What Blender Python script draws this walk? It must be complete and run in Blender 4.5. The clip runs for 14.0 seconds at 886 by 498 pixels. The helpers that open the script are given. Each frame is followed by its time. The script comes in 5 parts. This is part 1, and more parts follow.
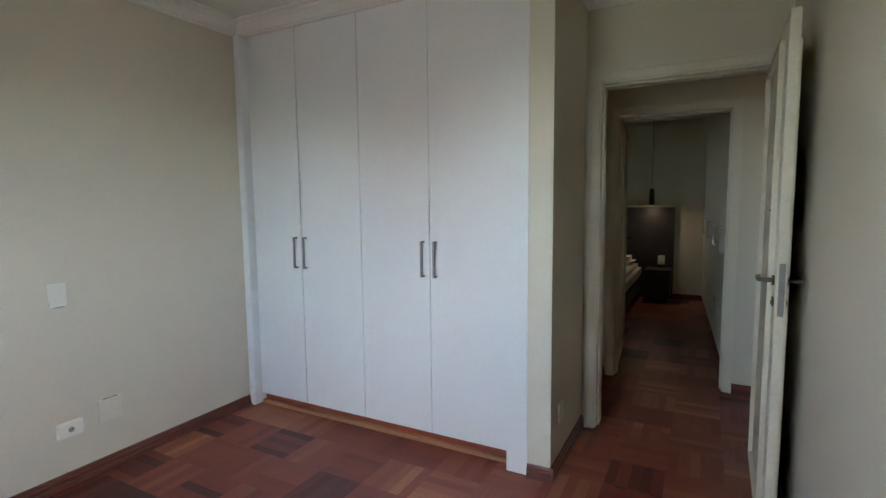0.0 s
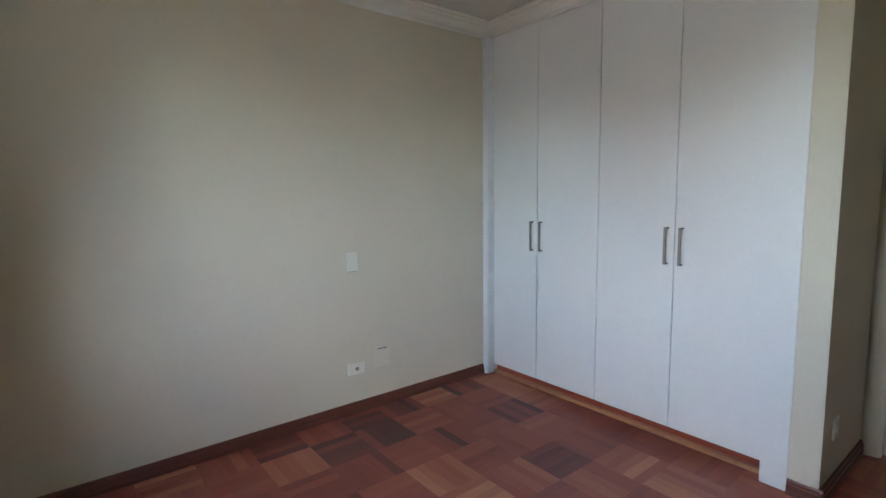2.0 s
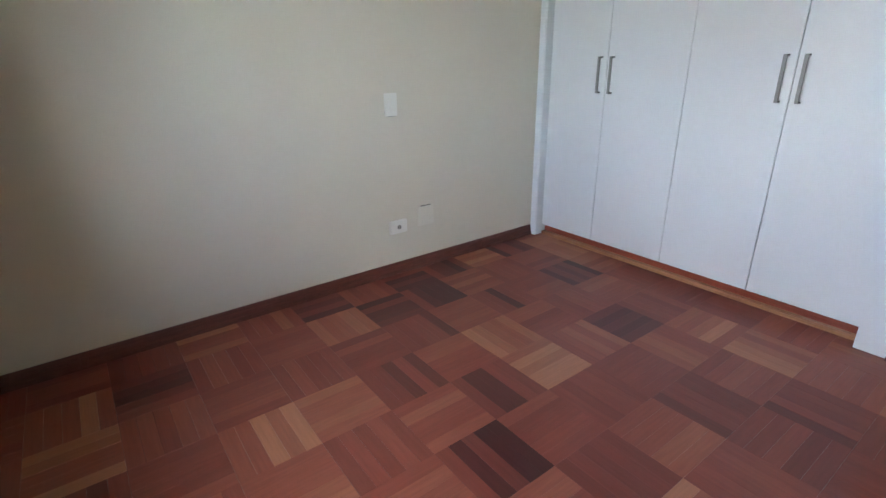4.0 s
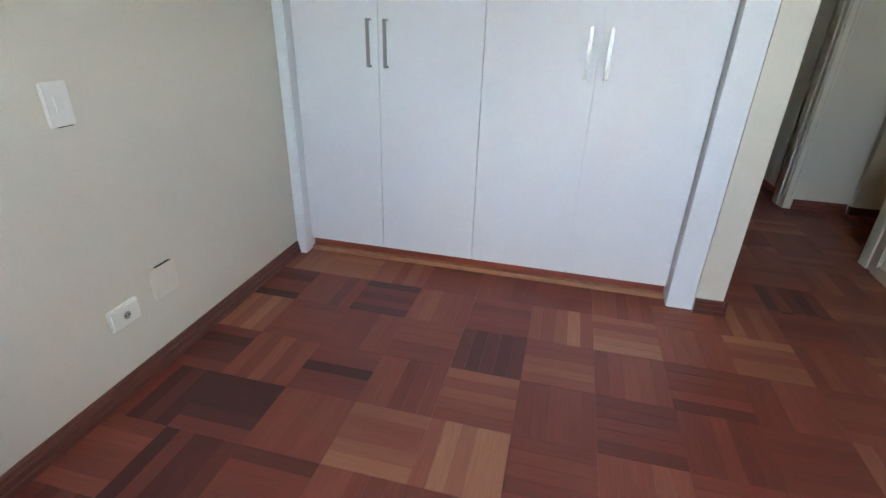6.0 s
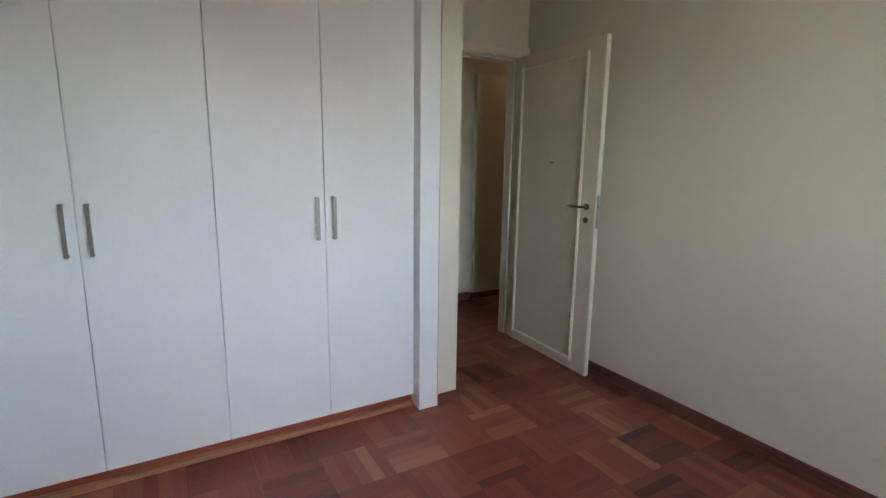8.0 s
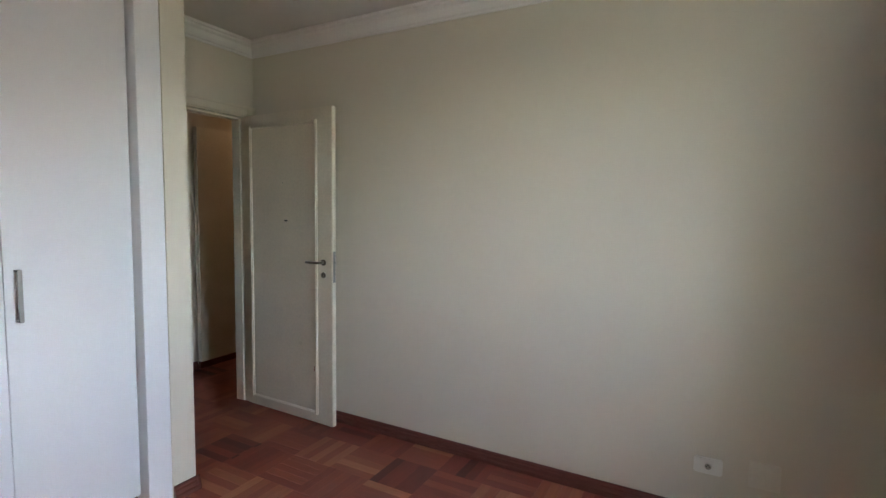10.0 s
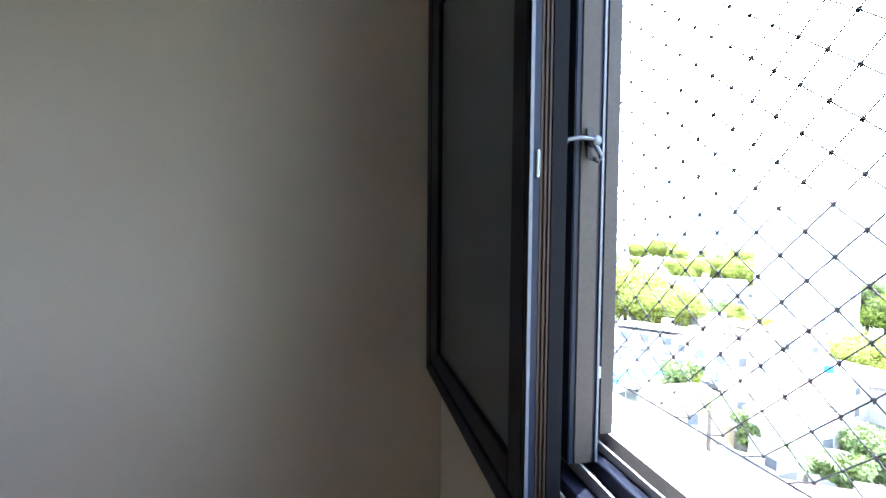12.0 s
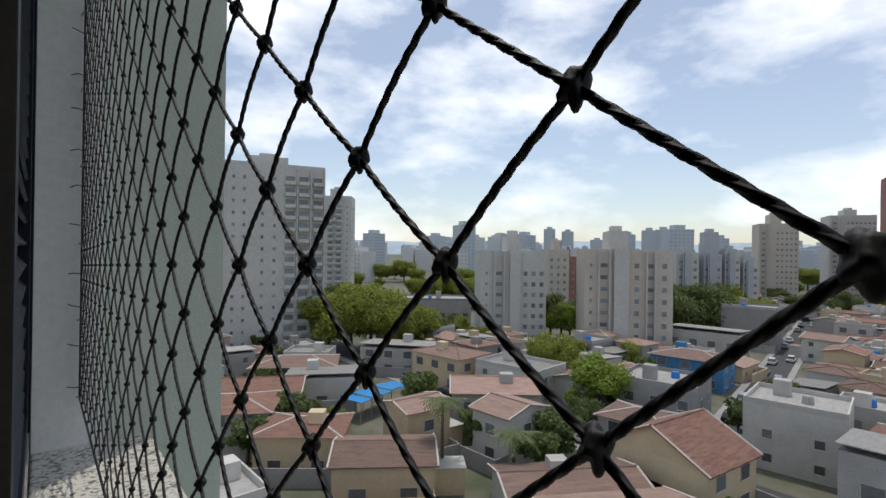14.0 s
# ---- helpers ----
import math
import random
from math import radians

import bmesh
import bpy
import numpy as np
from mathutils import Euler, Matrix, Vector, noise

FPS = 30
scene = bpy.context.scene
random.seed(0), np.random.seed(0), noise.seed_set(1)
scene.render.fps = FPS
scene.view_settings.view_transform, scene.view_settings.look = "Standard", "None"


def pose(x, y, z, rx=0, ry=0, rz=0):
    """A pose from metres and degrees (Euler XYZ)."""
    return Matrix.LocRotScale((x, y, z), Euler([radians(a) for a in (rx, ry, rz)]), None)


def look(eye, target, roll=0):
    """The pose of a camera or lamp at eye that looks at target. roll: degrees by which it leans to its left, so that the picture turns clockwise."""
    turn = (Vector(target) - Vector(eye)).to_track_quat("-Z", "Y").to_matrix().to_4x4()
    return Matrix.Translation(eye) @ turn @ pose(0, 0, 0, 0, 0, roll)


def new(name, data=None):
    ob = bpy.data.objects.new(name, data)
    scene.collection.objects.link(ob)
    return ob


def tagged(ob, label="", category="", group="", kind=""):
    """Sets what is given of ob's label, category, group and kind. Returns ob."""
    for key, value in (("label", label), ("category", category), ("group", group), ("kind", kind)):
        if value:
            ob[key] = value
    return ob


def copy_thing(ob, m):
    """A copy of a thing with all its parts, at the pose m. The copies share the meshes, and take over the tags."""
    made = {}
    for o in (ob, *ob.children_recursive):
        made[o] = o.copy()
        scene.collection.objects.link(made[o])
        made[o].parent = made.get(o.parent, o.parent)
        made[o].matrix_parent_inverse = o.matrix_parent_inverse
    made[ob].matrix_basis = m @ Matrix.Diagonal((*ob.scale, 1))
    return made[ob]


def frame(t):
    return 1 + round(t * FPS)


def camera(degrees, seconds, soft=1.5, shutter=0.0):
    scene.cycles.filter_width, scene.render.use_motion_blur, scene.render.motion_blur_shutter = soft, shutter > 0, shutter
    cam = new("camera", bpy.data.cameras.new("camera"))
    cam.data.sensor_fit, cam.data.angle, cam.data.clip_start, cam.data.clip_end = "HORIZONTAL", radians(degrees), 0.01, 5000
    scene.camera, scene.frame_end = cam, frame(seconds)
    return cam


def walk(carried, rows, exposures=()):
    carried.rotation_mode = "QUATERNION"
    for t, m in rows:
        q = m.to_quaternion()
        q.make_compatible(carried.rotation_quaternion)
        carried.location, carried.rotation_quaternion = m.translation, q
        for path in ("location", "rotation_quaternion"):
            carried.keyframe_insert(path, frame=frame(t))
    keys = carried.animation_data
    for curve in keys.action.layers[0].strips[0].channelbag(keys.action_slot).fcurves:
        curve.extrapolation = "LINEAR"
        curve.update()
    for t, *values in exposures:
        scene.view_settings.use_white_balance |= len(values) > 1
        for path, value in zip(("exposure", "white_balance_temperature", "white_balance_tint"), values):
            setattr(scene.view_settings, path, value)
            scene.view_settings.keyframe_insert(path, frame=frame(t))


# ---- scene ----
cam = camera(84.0, 14.0)
PATH = [
    (0, (2.787, 0.724, 1.407), (1.856, 2.484, 1.217), -0.6),
    (0.5, (2.781, 0.587, 1.43), (1.657, 2.23, 1.235), -0.7),
    (1, (2.746, 0.531, 1.446), (1.451, 2.041, 1.244), -0.8),
    (1.5, (2.725, 0.502, 1.426), (1.278, 1.868, 1.227), -0.7),
    (2, (2.726, 0.505, 1.373), (1.168, 1.741, 1.158), -0.7),
    (2.5, (2.71, 0.499, 1.311), (1.105, 1.654, 1.012), -0.5),
    (3, (2.682, 0.513, 1.242), (1.065, 1.604, 0.803), -0.3),
    (3.2, (2.656, 0.517, 1.22), (1.049, 1.591, 0.708), -0.3),
    (5.3, (1.592, 0.747, 1.195), (0.569, 2.181, 0.248), 1.1),
    (5.5, (1.512, 0.797, 1.203), (0.647, 2.335, 0.262), 1.3),
    (6, (1.351, 0.867, 1.231), (0.931, 2.617, 0.358), 1.8),
    (6.5, (1.165, 0.896, 1.276), (1.276, 2.739, 0.507), 2.1),
    (7, (1.052, 0.859, 1.355), (1.552, 2.68, 0.698), 1.6),
    (7.2, (0.979, 0.819, 1.357), (1.594, 2.635, 0.79), 1.4),
    (9.3, (0.562, 0.84, 1.481), (2.067, 2.145, 1.305), 0.4),
    (9.5, (0.542, 0.852, 1.492), (2.134, 2.049, 1.317), 0.8),
    (10, (0.626, 0.799, 1.435), (2.377, 1.753, 1.281), 0.8),
    (10.5, (0.842, 0.624, 1.432), (2.696, 1.361, 1.292), 0.5),
    (11, (1.018, 0.522, 1.426), (2.96, 0.983, 1.309), 0.6),
    (11.5, (1.255, 0.438, 1.451), (3.25, 0.531, 1.349), 0.8),
    (12, (1.447, 0.323, 1.465), (3.409, -0.051, 1.369), 0.5),
    (12.5, (1.571, 0.187, 1.459), (3.458, -0.475, 1.429), 0.9),
    (13, (1.691, 0.044, 1.47), (3.477, -0.856, 1.454), 1.4),
    (13.5, (1.763, -0.065, 1.464), (3.413, -1.195, 1.465), 1.0),
    (14, (1.798, -0.155, 1.467), (3.344, -1.425, 1.472), 0.8),
]
EXPOSURES = [
    (0.0, 4.5, 6150, 6), (1.5, 4.45, 6050, 6), (3.0, 4.57, 6050, 7), (5.5, 4.85, 6350, 8), (6.0, 4.78, 6250, 7), (7.0, 4.55, 6350, 6), (9.5, 4.53, 6500, 10), (10.5, 4.97, 6000, 10),
    (11.0, 4.9, 5850, 10), (11.5, 4.6, 5500, 11), (12.0, 4.22, 5550, 11), (12.5, 3.38, 5950, 11), (13.0, 2.25, 6600, 11), (13.5, 1.3, 6600, 10), (14.0, -0.28, 6600, 10),
]
walk(cam, [(t, look(eye, target, roll)) for t, eye, target, roll in PATH], EXPOSURES)

# ---- world and sun ----
SUN_WAY = Vector((0.6, -0.8, 4.0)).normalized()      # towards the sun
sky_world = bpy.data.worlds.new("sky")
scene.world = sky_world
sky_world.use_nodes = True


def build_sky():
    nt = sky_world.node_tree
    n, l = nt.nodes, nt.links
    n.clear()
    out = n.new("ShaderNodeOutputWorld")
    bg = n.new("ShaderNodeBackground")
    sky = n.new("ShaderNodeTexSky")
    sky.sky_type = "NISHITA"
    sky.sun_disc = False
    sky.sun_elevation = math.asin(SUN_WAY.z)
    sky.sun_rotation = math.atan2(SUN_WAY.x, SUN_WAY.y)
    sky.air_density, sky.dust_density, sky.ozone_density = 1.0, 0.7, 1.0
    co = n.new("ShaderNodeTexCoord")
    stretch = n.new("ShaderNodeMapping")
    stretch.inputs["Scale"].default_value = (2.2, 2.2, 5.0)
    clouds = n.new("ShaderNodeTexNoise")
    clouds.inputs["Scale"].default_value = 1.7
    clouds.inputs["Detail"].default_value = 7
    clouds.inputs["Roughness"].default_value = 0.55
    ramp = n.new("ShaderNodeValToRGB")
    ramp.color_ramp.elements[0].position, ramp.color_ramp.elements[1].position = 0.46, 0.70
    ramp.color_ramp.elements[0].color = (0.16, 0.16, 0.16, 1)
    ramp.color_ramp.elements[1].color = (0.85, 0.85, 0.85, 1)
    mix = n.new("ShaderNodeMix")
    mix.data_type = "RGBA"
    mix.inputs["B"].default_value = (10.2, 10.5, 10.9, 1)
    l.new(co.outputs["Generated"], stretch.inputs["Vector"])
    l.new(stretch.outputs[0], clouds.inputs["Vector"])
    l.new(clouds.outputs["Fac"], ramp.inputs[0])
    l.new(ramp.outputs[0], mix.inputs["Factor"])
    l.new(sky.outputs[0], mix.inputs["A"])
    l.new(mix.outputs["Result"], bg.inputs["Color"])
    bg.inputs["Strength"].default_value = 0.15
    l.new(bg.outputs[0], out.inputs[0])


build_sky()
sun = new("sun", bpy.data.lights.new("sun", "SUN"))
sun.data.energy, sun.data.angle, sun.data.color = 2.2, radians(0.6), (1.0, 0.95, 0.87)
sun.matrix_world = look(SUN_WAY * 50, (0, 0, 0))


def lamp(name, eye, target, power, size, colour):
    ob = new(name, bpy.data.lights.new(name, "AREA"))
    ob.data.energy, ob.data.color = power, colour
    ob.data.shape, ob.data.size, ob.data.size_y = "RECTANGLE", size[0], size[1]
    ob.matrix_world = look(eye, target)
    return ob


# ceiling lamp of the corridor and the bedside pendant
lamp("corridor_lamp", (4.3, 3.95, 2.35), (4.15, 4.77, 1.3), 0.05, (0.2, 0.2), (1.0, 0.62, 0.33))
lamp("pendant_glow", (2.14, 8.1, 1.31), (2.14, 8.24, 0), 0.045, (0.04, 0.04), (1.0, 0.75, 0.5))

# ---- materials ----
def material(name, base, rough=0.5, metal=0.0, dark=None, scale=3.0, fine=60.0, amount=0.12, bump=0.05, stretch=(1, 1, 1), spread=0.0,
             coat=0.0, bump_distance=0.004):
    """A principled surface: base colour drifting to a second tone over broad and fine noise, uneven gloss, fine relief.
    spread: how far single pieces differ in tone."""
    m = bpy.data.materials.new(name)
    m.use_nodes = True
    n, l = m.node_tree.nodes, m.node_tree.links
    b = n["Principled BSDF"]
    co, mp = n.new("ShaderNodeTexCoord"), n.new("ShaderNodeMapping")
    mp.inputs["Scale"].default_value = stretch
    l.new(co.outputs["Object"], mp.inputs["Vector"])
    broad, grain = n.new("ShaderNodeTexNoise"), n.new("ShaderNodeTexNoise")
    broad.inputs["Scale"].default_value, broad.inputs["Detail"].default_value = scale, 4
    grain.inputs["Scale"].default_value, grain.inputs["Detail"].default_value = fine, 3
    info = n.new("ShaderNodeObjectInfo")
    geo = n.new("ShaderNodeNewGeometry")
    shift = n.new("ShaderNodeVectorMath")
    shift.operation = "MULTIPLY_ADD"
    shift.inputs[1].default_value = (0, 0, 0) if spread == 0 else (17, 31, 7)
    both = n.new("ShaderNodeMath")
    both.operation = "ADD"
    l.new(info.outputs["Random"], both.inputs[0])
    l.new(geo.outputs["Random Per Island"], both.inputs[1])
    one = n.new("ShaderNodeMath")
    one.operation = "FRACT"
    l.new(both.outputs[0], one.inputs[0])
    l.new(one.outputs[0], shift.inputs[0])
    l.new(mp.outputs[0], shift.inputs[2])
    l.new(shift.outputs[0], broad.inputs["Vector"])
    l.new(shift.outputs[0], grain.inputs["Vector"])
    mean = n.new("ShaderNodeMath")
    mean.operation = "MULTIPLY_ADD"
    mean.inputs[1].default_value = 0.5
    half = n.new("ShaderNodeMath")
    half.operation = "MULTIPLY"
    half.inputs[1].default_value = 0.5
    l.new(broad.outputs["Fac"], half.inputs[0])
    l.new(grain.outputs["Fac"], mean.inputs[0])
    l.new(half.outputs[0], mean.inputs[2])
    ramp = n.new("ShaderNodeValToRGB")
    dark = dark or tuple(c * (1 - 2.2 * amount) for c in base)
    ramp.color_ramp.elements[0].position, ramp.color_ramp.elements[1].position = 0.34, 0.62
    ramp.color_ramp.elements[0].color, ramp.color_ramp.elements[1].color = (*dark, 1), (*base, 1)
    l.new(mean.outputs[0], ramp.inputs[0])
    colour = ramp.outputs[0]
    if spread:
        hsv = n.new("ShaderNodeHueSaturation")
        value = n.new("ShaderNodeMapRange")
        value.inputs["To Min"].default_value, value.inputs["To Max"].default_value = 1 - spread, 1 + spread
        l.new(one.outputs[0], value.inputs["Value"])
        l.new(value.outputs[0], hsv.inputs["Value"])
        l.new(colour, hsv.inputs["Color"])
        colour = hsv.outputs[0]
    l.new(colour, b.inputs["Base Color"])
    gloss = n.new("ShaderNodeMapRange")
    gloss.inputs["To Min"].default_value, gloss.inputs["To Max"].default_value = max(0.03, rough - 0.12), min(1, rough + 0.12)
    l.new(broad.outputs["Fac"], gloss.inputs["Value"])
    l.new(gloss.outputs[0], b.inputs["Roughness"])
    b.inputs["Metallic"].default_value = metal
    b.inputs["Coat Weight"].default_value = coat
    b.inputs["Coat Roughness"].default_value = 0.2
    if bump:
        bp = n.new("ShaderNodeBump")
        bp.inputs["Strength"].default_value, bp.inputs["Distance"].default_value = bump, bump_distance
        l.new(grain.outputs["Fac"], bp.inputs["Height"])
        l.new(bp.outputs[0], b.inputs["Normal"])
    return m


def parquet_material(stretch):
    """Reddish hardwood strips: each one its own tone from dark plum to tan, with long grain and a worn satin finish."""
    m = bpy.data.materials.new("parquet")
    m.use_nodes = True
    n, l = m.node_tree.nodes, m.node_tree.links
    b = n["Principled BSDF"]
    co, info, geo = n.new("ShaderNodeTexCoord"), n.new("ShaderNodeObjectInfo"), n.new("ShaderNodeNewGeometry")
    both, one = n.new("ShaderNodeMath"), n.new("ShaderNodeMath")
    both.operation, one.operation = "ADD", "FRACT"
    l.new(info.outputs["Random"], both.inputs[0])
    l.new(geo.outputs["Random Per Island"], both.inputs[1])
    l.new(both.outputs[0], one.inputs[0])
    at, cell, whole = n.new("ShaderNodeVectorMath"), n.new("ShaderNodeVectorMath"), n.new("ShaderNodeTexWhiteNoise")
    at.operation, cell.operation = "MULTIPLY_ADD", "FLOOR"
    at.inputs[1].default_value, at.inputs[2].default_value = (1 / 0.27, 1 / 0.27, 0), (-0.23 / 0.27, -0.178 / 0.27, 0)
    whole.noise_dimensions = "2D"
    l.new(geo.outputs["Position"], at.inputs[0])
    l.new(at.outputs[0], cell.inputs[0])
    l.new(cell.outputs[0], whole.inputs["Vector"])
    blend = n.new("ShaderNodeMix")
    blend.inputs["Factor"].default_value = 0.66
    l.new(one.outputs[0], blend.inputs["A"])
    l.new(whole.outputs["Value"], blend.inputs["B"])
    tone = n.new("ShaderNodeValToRGB")
    stops = [(0.0, (0.066, 0.017, 0.015)), (0.10, (0.105, 0.026, 0.021)), (0.22, (0.180, 0.044, 0.031)), (0.55, (0.242, 0.063, 0.041)),
             (0.76, (0.286, 0.084, 0.051)), (0.90, (0.335, 0.118, 0.067)), (1.0, (0.410, 0.170, 0.094))]
    while len(tone.color_ramp.elements) < len(stops):
        tone.color_ramp.elements.new(0.5)
    for e, (p, c) in zip(tone.color_ramp.elements, stops):
        e.position, e.color = p, (*c, 1)
    wide = n.new("ShaderNodeMapRange")
    wide.inputs["From Min"].default_value, wide.inputs["From Max"].default_value = 0.08, 0.90
    l.new(blend.outputs["Result"], wide.inputs["Value"])
    l.new(wide.outputs[0], tone.inputs[0])
    shift = n.new("ShaderNodeVectorMath")
    shift.operation = "MULTIPLY_ADD"
    shift.inputs[1].default_value = (13, 29, 5)
    l.new(one.outputs[0], shift.inputs[0])
    l.new(co.outputs["Object"], shift.inputs[2])
    mp, grain = n.new("ShaderNodeMapping"), n.new("ShaderNodeTexNoise")
    mp.inputs["Scale"].default_value = stretch
    grain.inputs["Scale"].default_value, grain.inputs["Detail"].default_value = 1.0, 5
    l.new(shift.outputs[0], mp.inputs["Vector"])
    l.new(mp.outputs[0], grain.inputs["Vector"])
    value = n.new("ShaderNodeMapRange")
    value.inputs["From Min"].default_value, value.inputs["From Max"].default_value = 0.3, 0.7
    value.inputs["To Min"].default_value, value.inputs["To Max"].default_value = 0.90, 1.08
    l.new(grain.outputs[0], value.inputs["Value"])
    hsv = n.new("ShaderNodeHueSaturation")
    l.new(value.outputs[0], hsv.inputs["Value"])
    l.new(tone.outputs[0], hsv.inputs["Color"])
    l.new(hsv.outputs[0], b.inputs["Base Color"])
    wear = n.new("ShaderNodeTexNoise")
    wear.inputs["Scale"].default_value, wear.inputs["Detail"].default_value = 2.3, 6
    l.new(geo.outputs["Position"], wear.inputs["Vector"])
    gloss = n.new("ShaderNodeMapRange")
    gloss.inputs["To Min"].default_value, gloss.inputs["To Max"].default_value = 0.30, 0.44
    l.new(wear.outputs["Fac"], gloss.inputs["Value"])
    l.new(gloss.outputs[0], b.inputs["Roughness"])
    bp = n.new("ShaderNodeBump")
    b.inputs["Specular IOR Level"].default_value = 0.36
    bp.inputs["Strength"].default_value, bp.inputs["Distance"].default_value = 0.12, 0.001
    l.new(grain.outputs[0], bp.inputs["Height"])
    l.new(bp.outputs[0], b.inputs["Normal"])
    return m


def granite_material():
    m = bpy.data.materials.new("granite")
    m.use_nodes = True
    n, l = m.node_tree.nodes, m.node_tree.links
    b = n["Principled BSDF"]
    co, cells, ramp = n.new("ShaderNodeTexCoord"), n.new("ShaderNodeTexVoronoi"), n.new("ShaderNodeValToRGB")
    cells.inputs["Scale"].default_value = 150
    l.new(co.outputs["Object"], cells.inputs["Vector"])
    l.new(cells.outputs["Color"], ramp.inputs[0])
    ramp.color_ramp.elements[0].position, ramp.color_ramp.elements[0].color = 0.15, (0.12, 0.11, 0.10, 1)
    ramp.color_ramp.elements[1].position, ramp.color_ramp.elements[1].color = 0.5, (0.66, 0.63, 0.57, 1)
    l.new(ramp.outputs[0], b.inputs["Base Color"])
    b.inputs["Roughness"].default_value = 0.35
    return m


def far_windows_material(name, wall, glass, floor_height):
    """A distant facade: courses of windows, storey by storey."""
    m = bpy.data.materials.new(name)
    m.use_nodes = True
    n, l = m.node_tree.nodes, m.node_tree.links
    b = n["Principled BSDF"]
    co, mp, br = n.new("ShaderNodeTexCoord"), n.new("ShaderNodeMapping"), n.new("ShaderNodeTexBrick")
    mp.inputs["Rotation"].default_value = (radians(90), 0, 0)
    l.new(co.outputs["Object"], mp.inputs["Vector"])
    l.new(mp.outputs[0], br.inputs["Vector"])
    br.offset = 0.0
    br.inputs["Color1"].default_value = br.inputs["Color2"].default_value = (*glass, 1)
    br.inputs["Mortar"].default_value = (*wall, 1)
    br.inputs["Scale"].default_value = 1.0
    br.inputs["Brick Width"].default_value, br.inputs["Row Height"].default_value = 3.4, floor_height
    br.inputs["Mortar Size"].default_value = 0.85
    br.inputs["Mortar Smooth"].default_value = 0.0
    l.new(br.outputs["Color"], b.inputs["Base Color"])
    b.inputs["Roughness"].default_value = 0.8
    return m


CREAM = material("cream_wall_paint", (0.690, 0.632, 0.508), 0.62, amount=0.03, scale=1.4, fine=220, bump=0.06, bump_distance=0.002)
CEILING = material("ceiling_paint", (0.70, 0.68, 0.63), 0.8, amount=0.02, scale=1.2, fine=150, bump=0.04, bump_distance=0.002)
PLASTER_TRIM = material("cornice_plaster", (0.82, 0.80, 0.75), 0.6, amount=0.03, scale=4, fine=90, bump=0.04)
LAMINATE = material("white_laminate", (0.80, 0.80, 0.79), 0.42, amount=0.02, scale=1.5, fine=160, bump=0.02, bump_distance=0.001)
DOOR_PAINT = material("aged_cream_enamel", (0.74, 0.67, 0.53), 0.32, amount=0.05, scale=3, fine=70, bump=0.04, bump_distance=0.002)
SKIRTING = material("red_wood_skirting", (0.150, 0.046, 0.032), 0.38, amount=0.2, scale=4, fine=30, stretch=(1, 1, 14), bump=0.05)
KICK_WOOD = material("orange_red_wood", (0.36, 0.085, 0.045), 0.33, amount=0.18, scale=3, fine=25, stretch=(0.6, 12, 14), bump=0.04)
STRIP_WOOD = material("worn_pale_wood", (0.52, 0.25, 0.13), 0.35, amount=0.2, scale=3, fine=25, stretch=(0.6, 12, 14), bump=0.04)
JOINT = material("dark_joint", (0.030, 0.014, 0.012), 0.8, amount=0.2, bump=0)
STEEL = material("brushed_steel", (0.33, 0.32, 0.30), 0.36, 1.0, amount=0.06, scale=8, fine=120, stretch=(1, 1, 9), bump=0.03)
BRONZE = material("dark_bronze", (0.17, 0.145, 0.115), 0.38, 0.9, amount=0.12, scale=20, fine=150, bump=0.02)
BRASS = material("dull_brass", (0.42, 0.33, 0.19), 0.4, 1.0, amount=0.1)
SWITCH_PLASTIC = material("white_plastic", (0.80, 0.77, 0.69), 0.35, amount=0.02, bump=0)
PLATE_SHADE = material("socket_recess_shade", (0.34, 0.31, 0.26), 0.5, amount=0.03, bump=0)
PAINTED_PLATE = material("painted_over_plate", (0.73, 0.68, 0.565), 0.5, amount=0.03, bump=0.02)
HOLE = material("dark_hole", (0.02, 0.02, 0.02), 0.6, bump=0)
ALU = material("black_anodised_aluminium", (0.013, 0.016, 0.030), 0.45, 0.0, amount=0.15, scale=6, fine=120, bump=0.02)
ALU_GREY = material("grey_aluminium", (0.42, 0.39, 0.35), 0.45, 0.25, amount=0.08, scale=6, fine=140, bump=0.02)
EDGE = material("skylit_edge_aluminium", (0.055, 0.046, 0.039), 0.5, 0.0, amount=0.12, scale=8, fine=140, bump=0.02)
DEEP = material("groove_shade_black", (0.005, 0.005, 0.006), 0.9, 0.0, amount=0.1, bump=0)
STILE = material("dull_beige_aluminium", (0.062, 0.052, 0.043), 0.55, 0.1, amount=0.1, scale=6, fine=140, bump=0.02)
CHANNEL = material("brown_aluminium", (0.044, 0.027, 0.018), 0.5, 0.0, amount=0.12, scale=8, fine=140, bump=0.02)
GASKET = material("grey_brush_seal", (0.12, 0.13, 0.15), 0.5, 0.1, amount=0.1, bump=0.05)
DARK_GLASS = material("smoked_glass", (0.085, 0.112, 0.118), 0.34, amount=0.04, scale=1.5, fine=8, bump=0)
OUT_WHITE = material("outer_plaster", (0.84, 0.83, 0.79), 0.85, amount=0.06, scale=3, fine=80, bump=0.15)
OUT_GREEN = material("pale_green_plaster", (0.57, 0.61, 0.53), 0.9, amount=0.06, scale=1.5, fine=120, bump=0.25)
GRANITE = granite_material()
LATCH_METAL = material("dark_grey_latch_metal", (0.085, 0.09, 0.10), 0.45, 0.3, amount=0.1, bump=0)
PULL = material("grey_plastic", (0.36, 0.38, 0.40), 0.45, amount=0.05, bump=0)
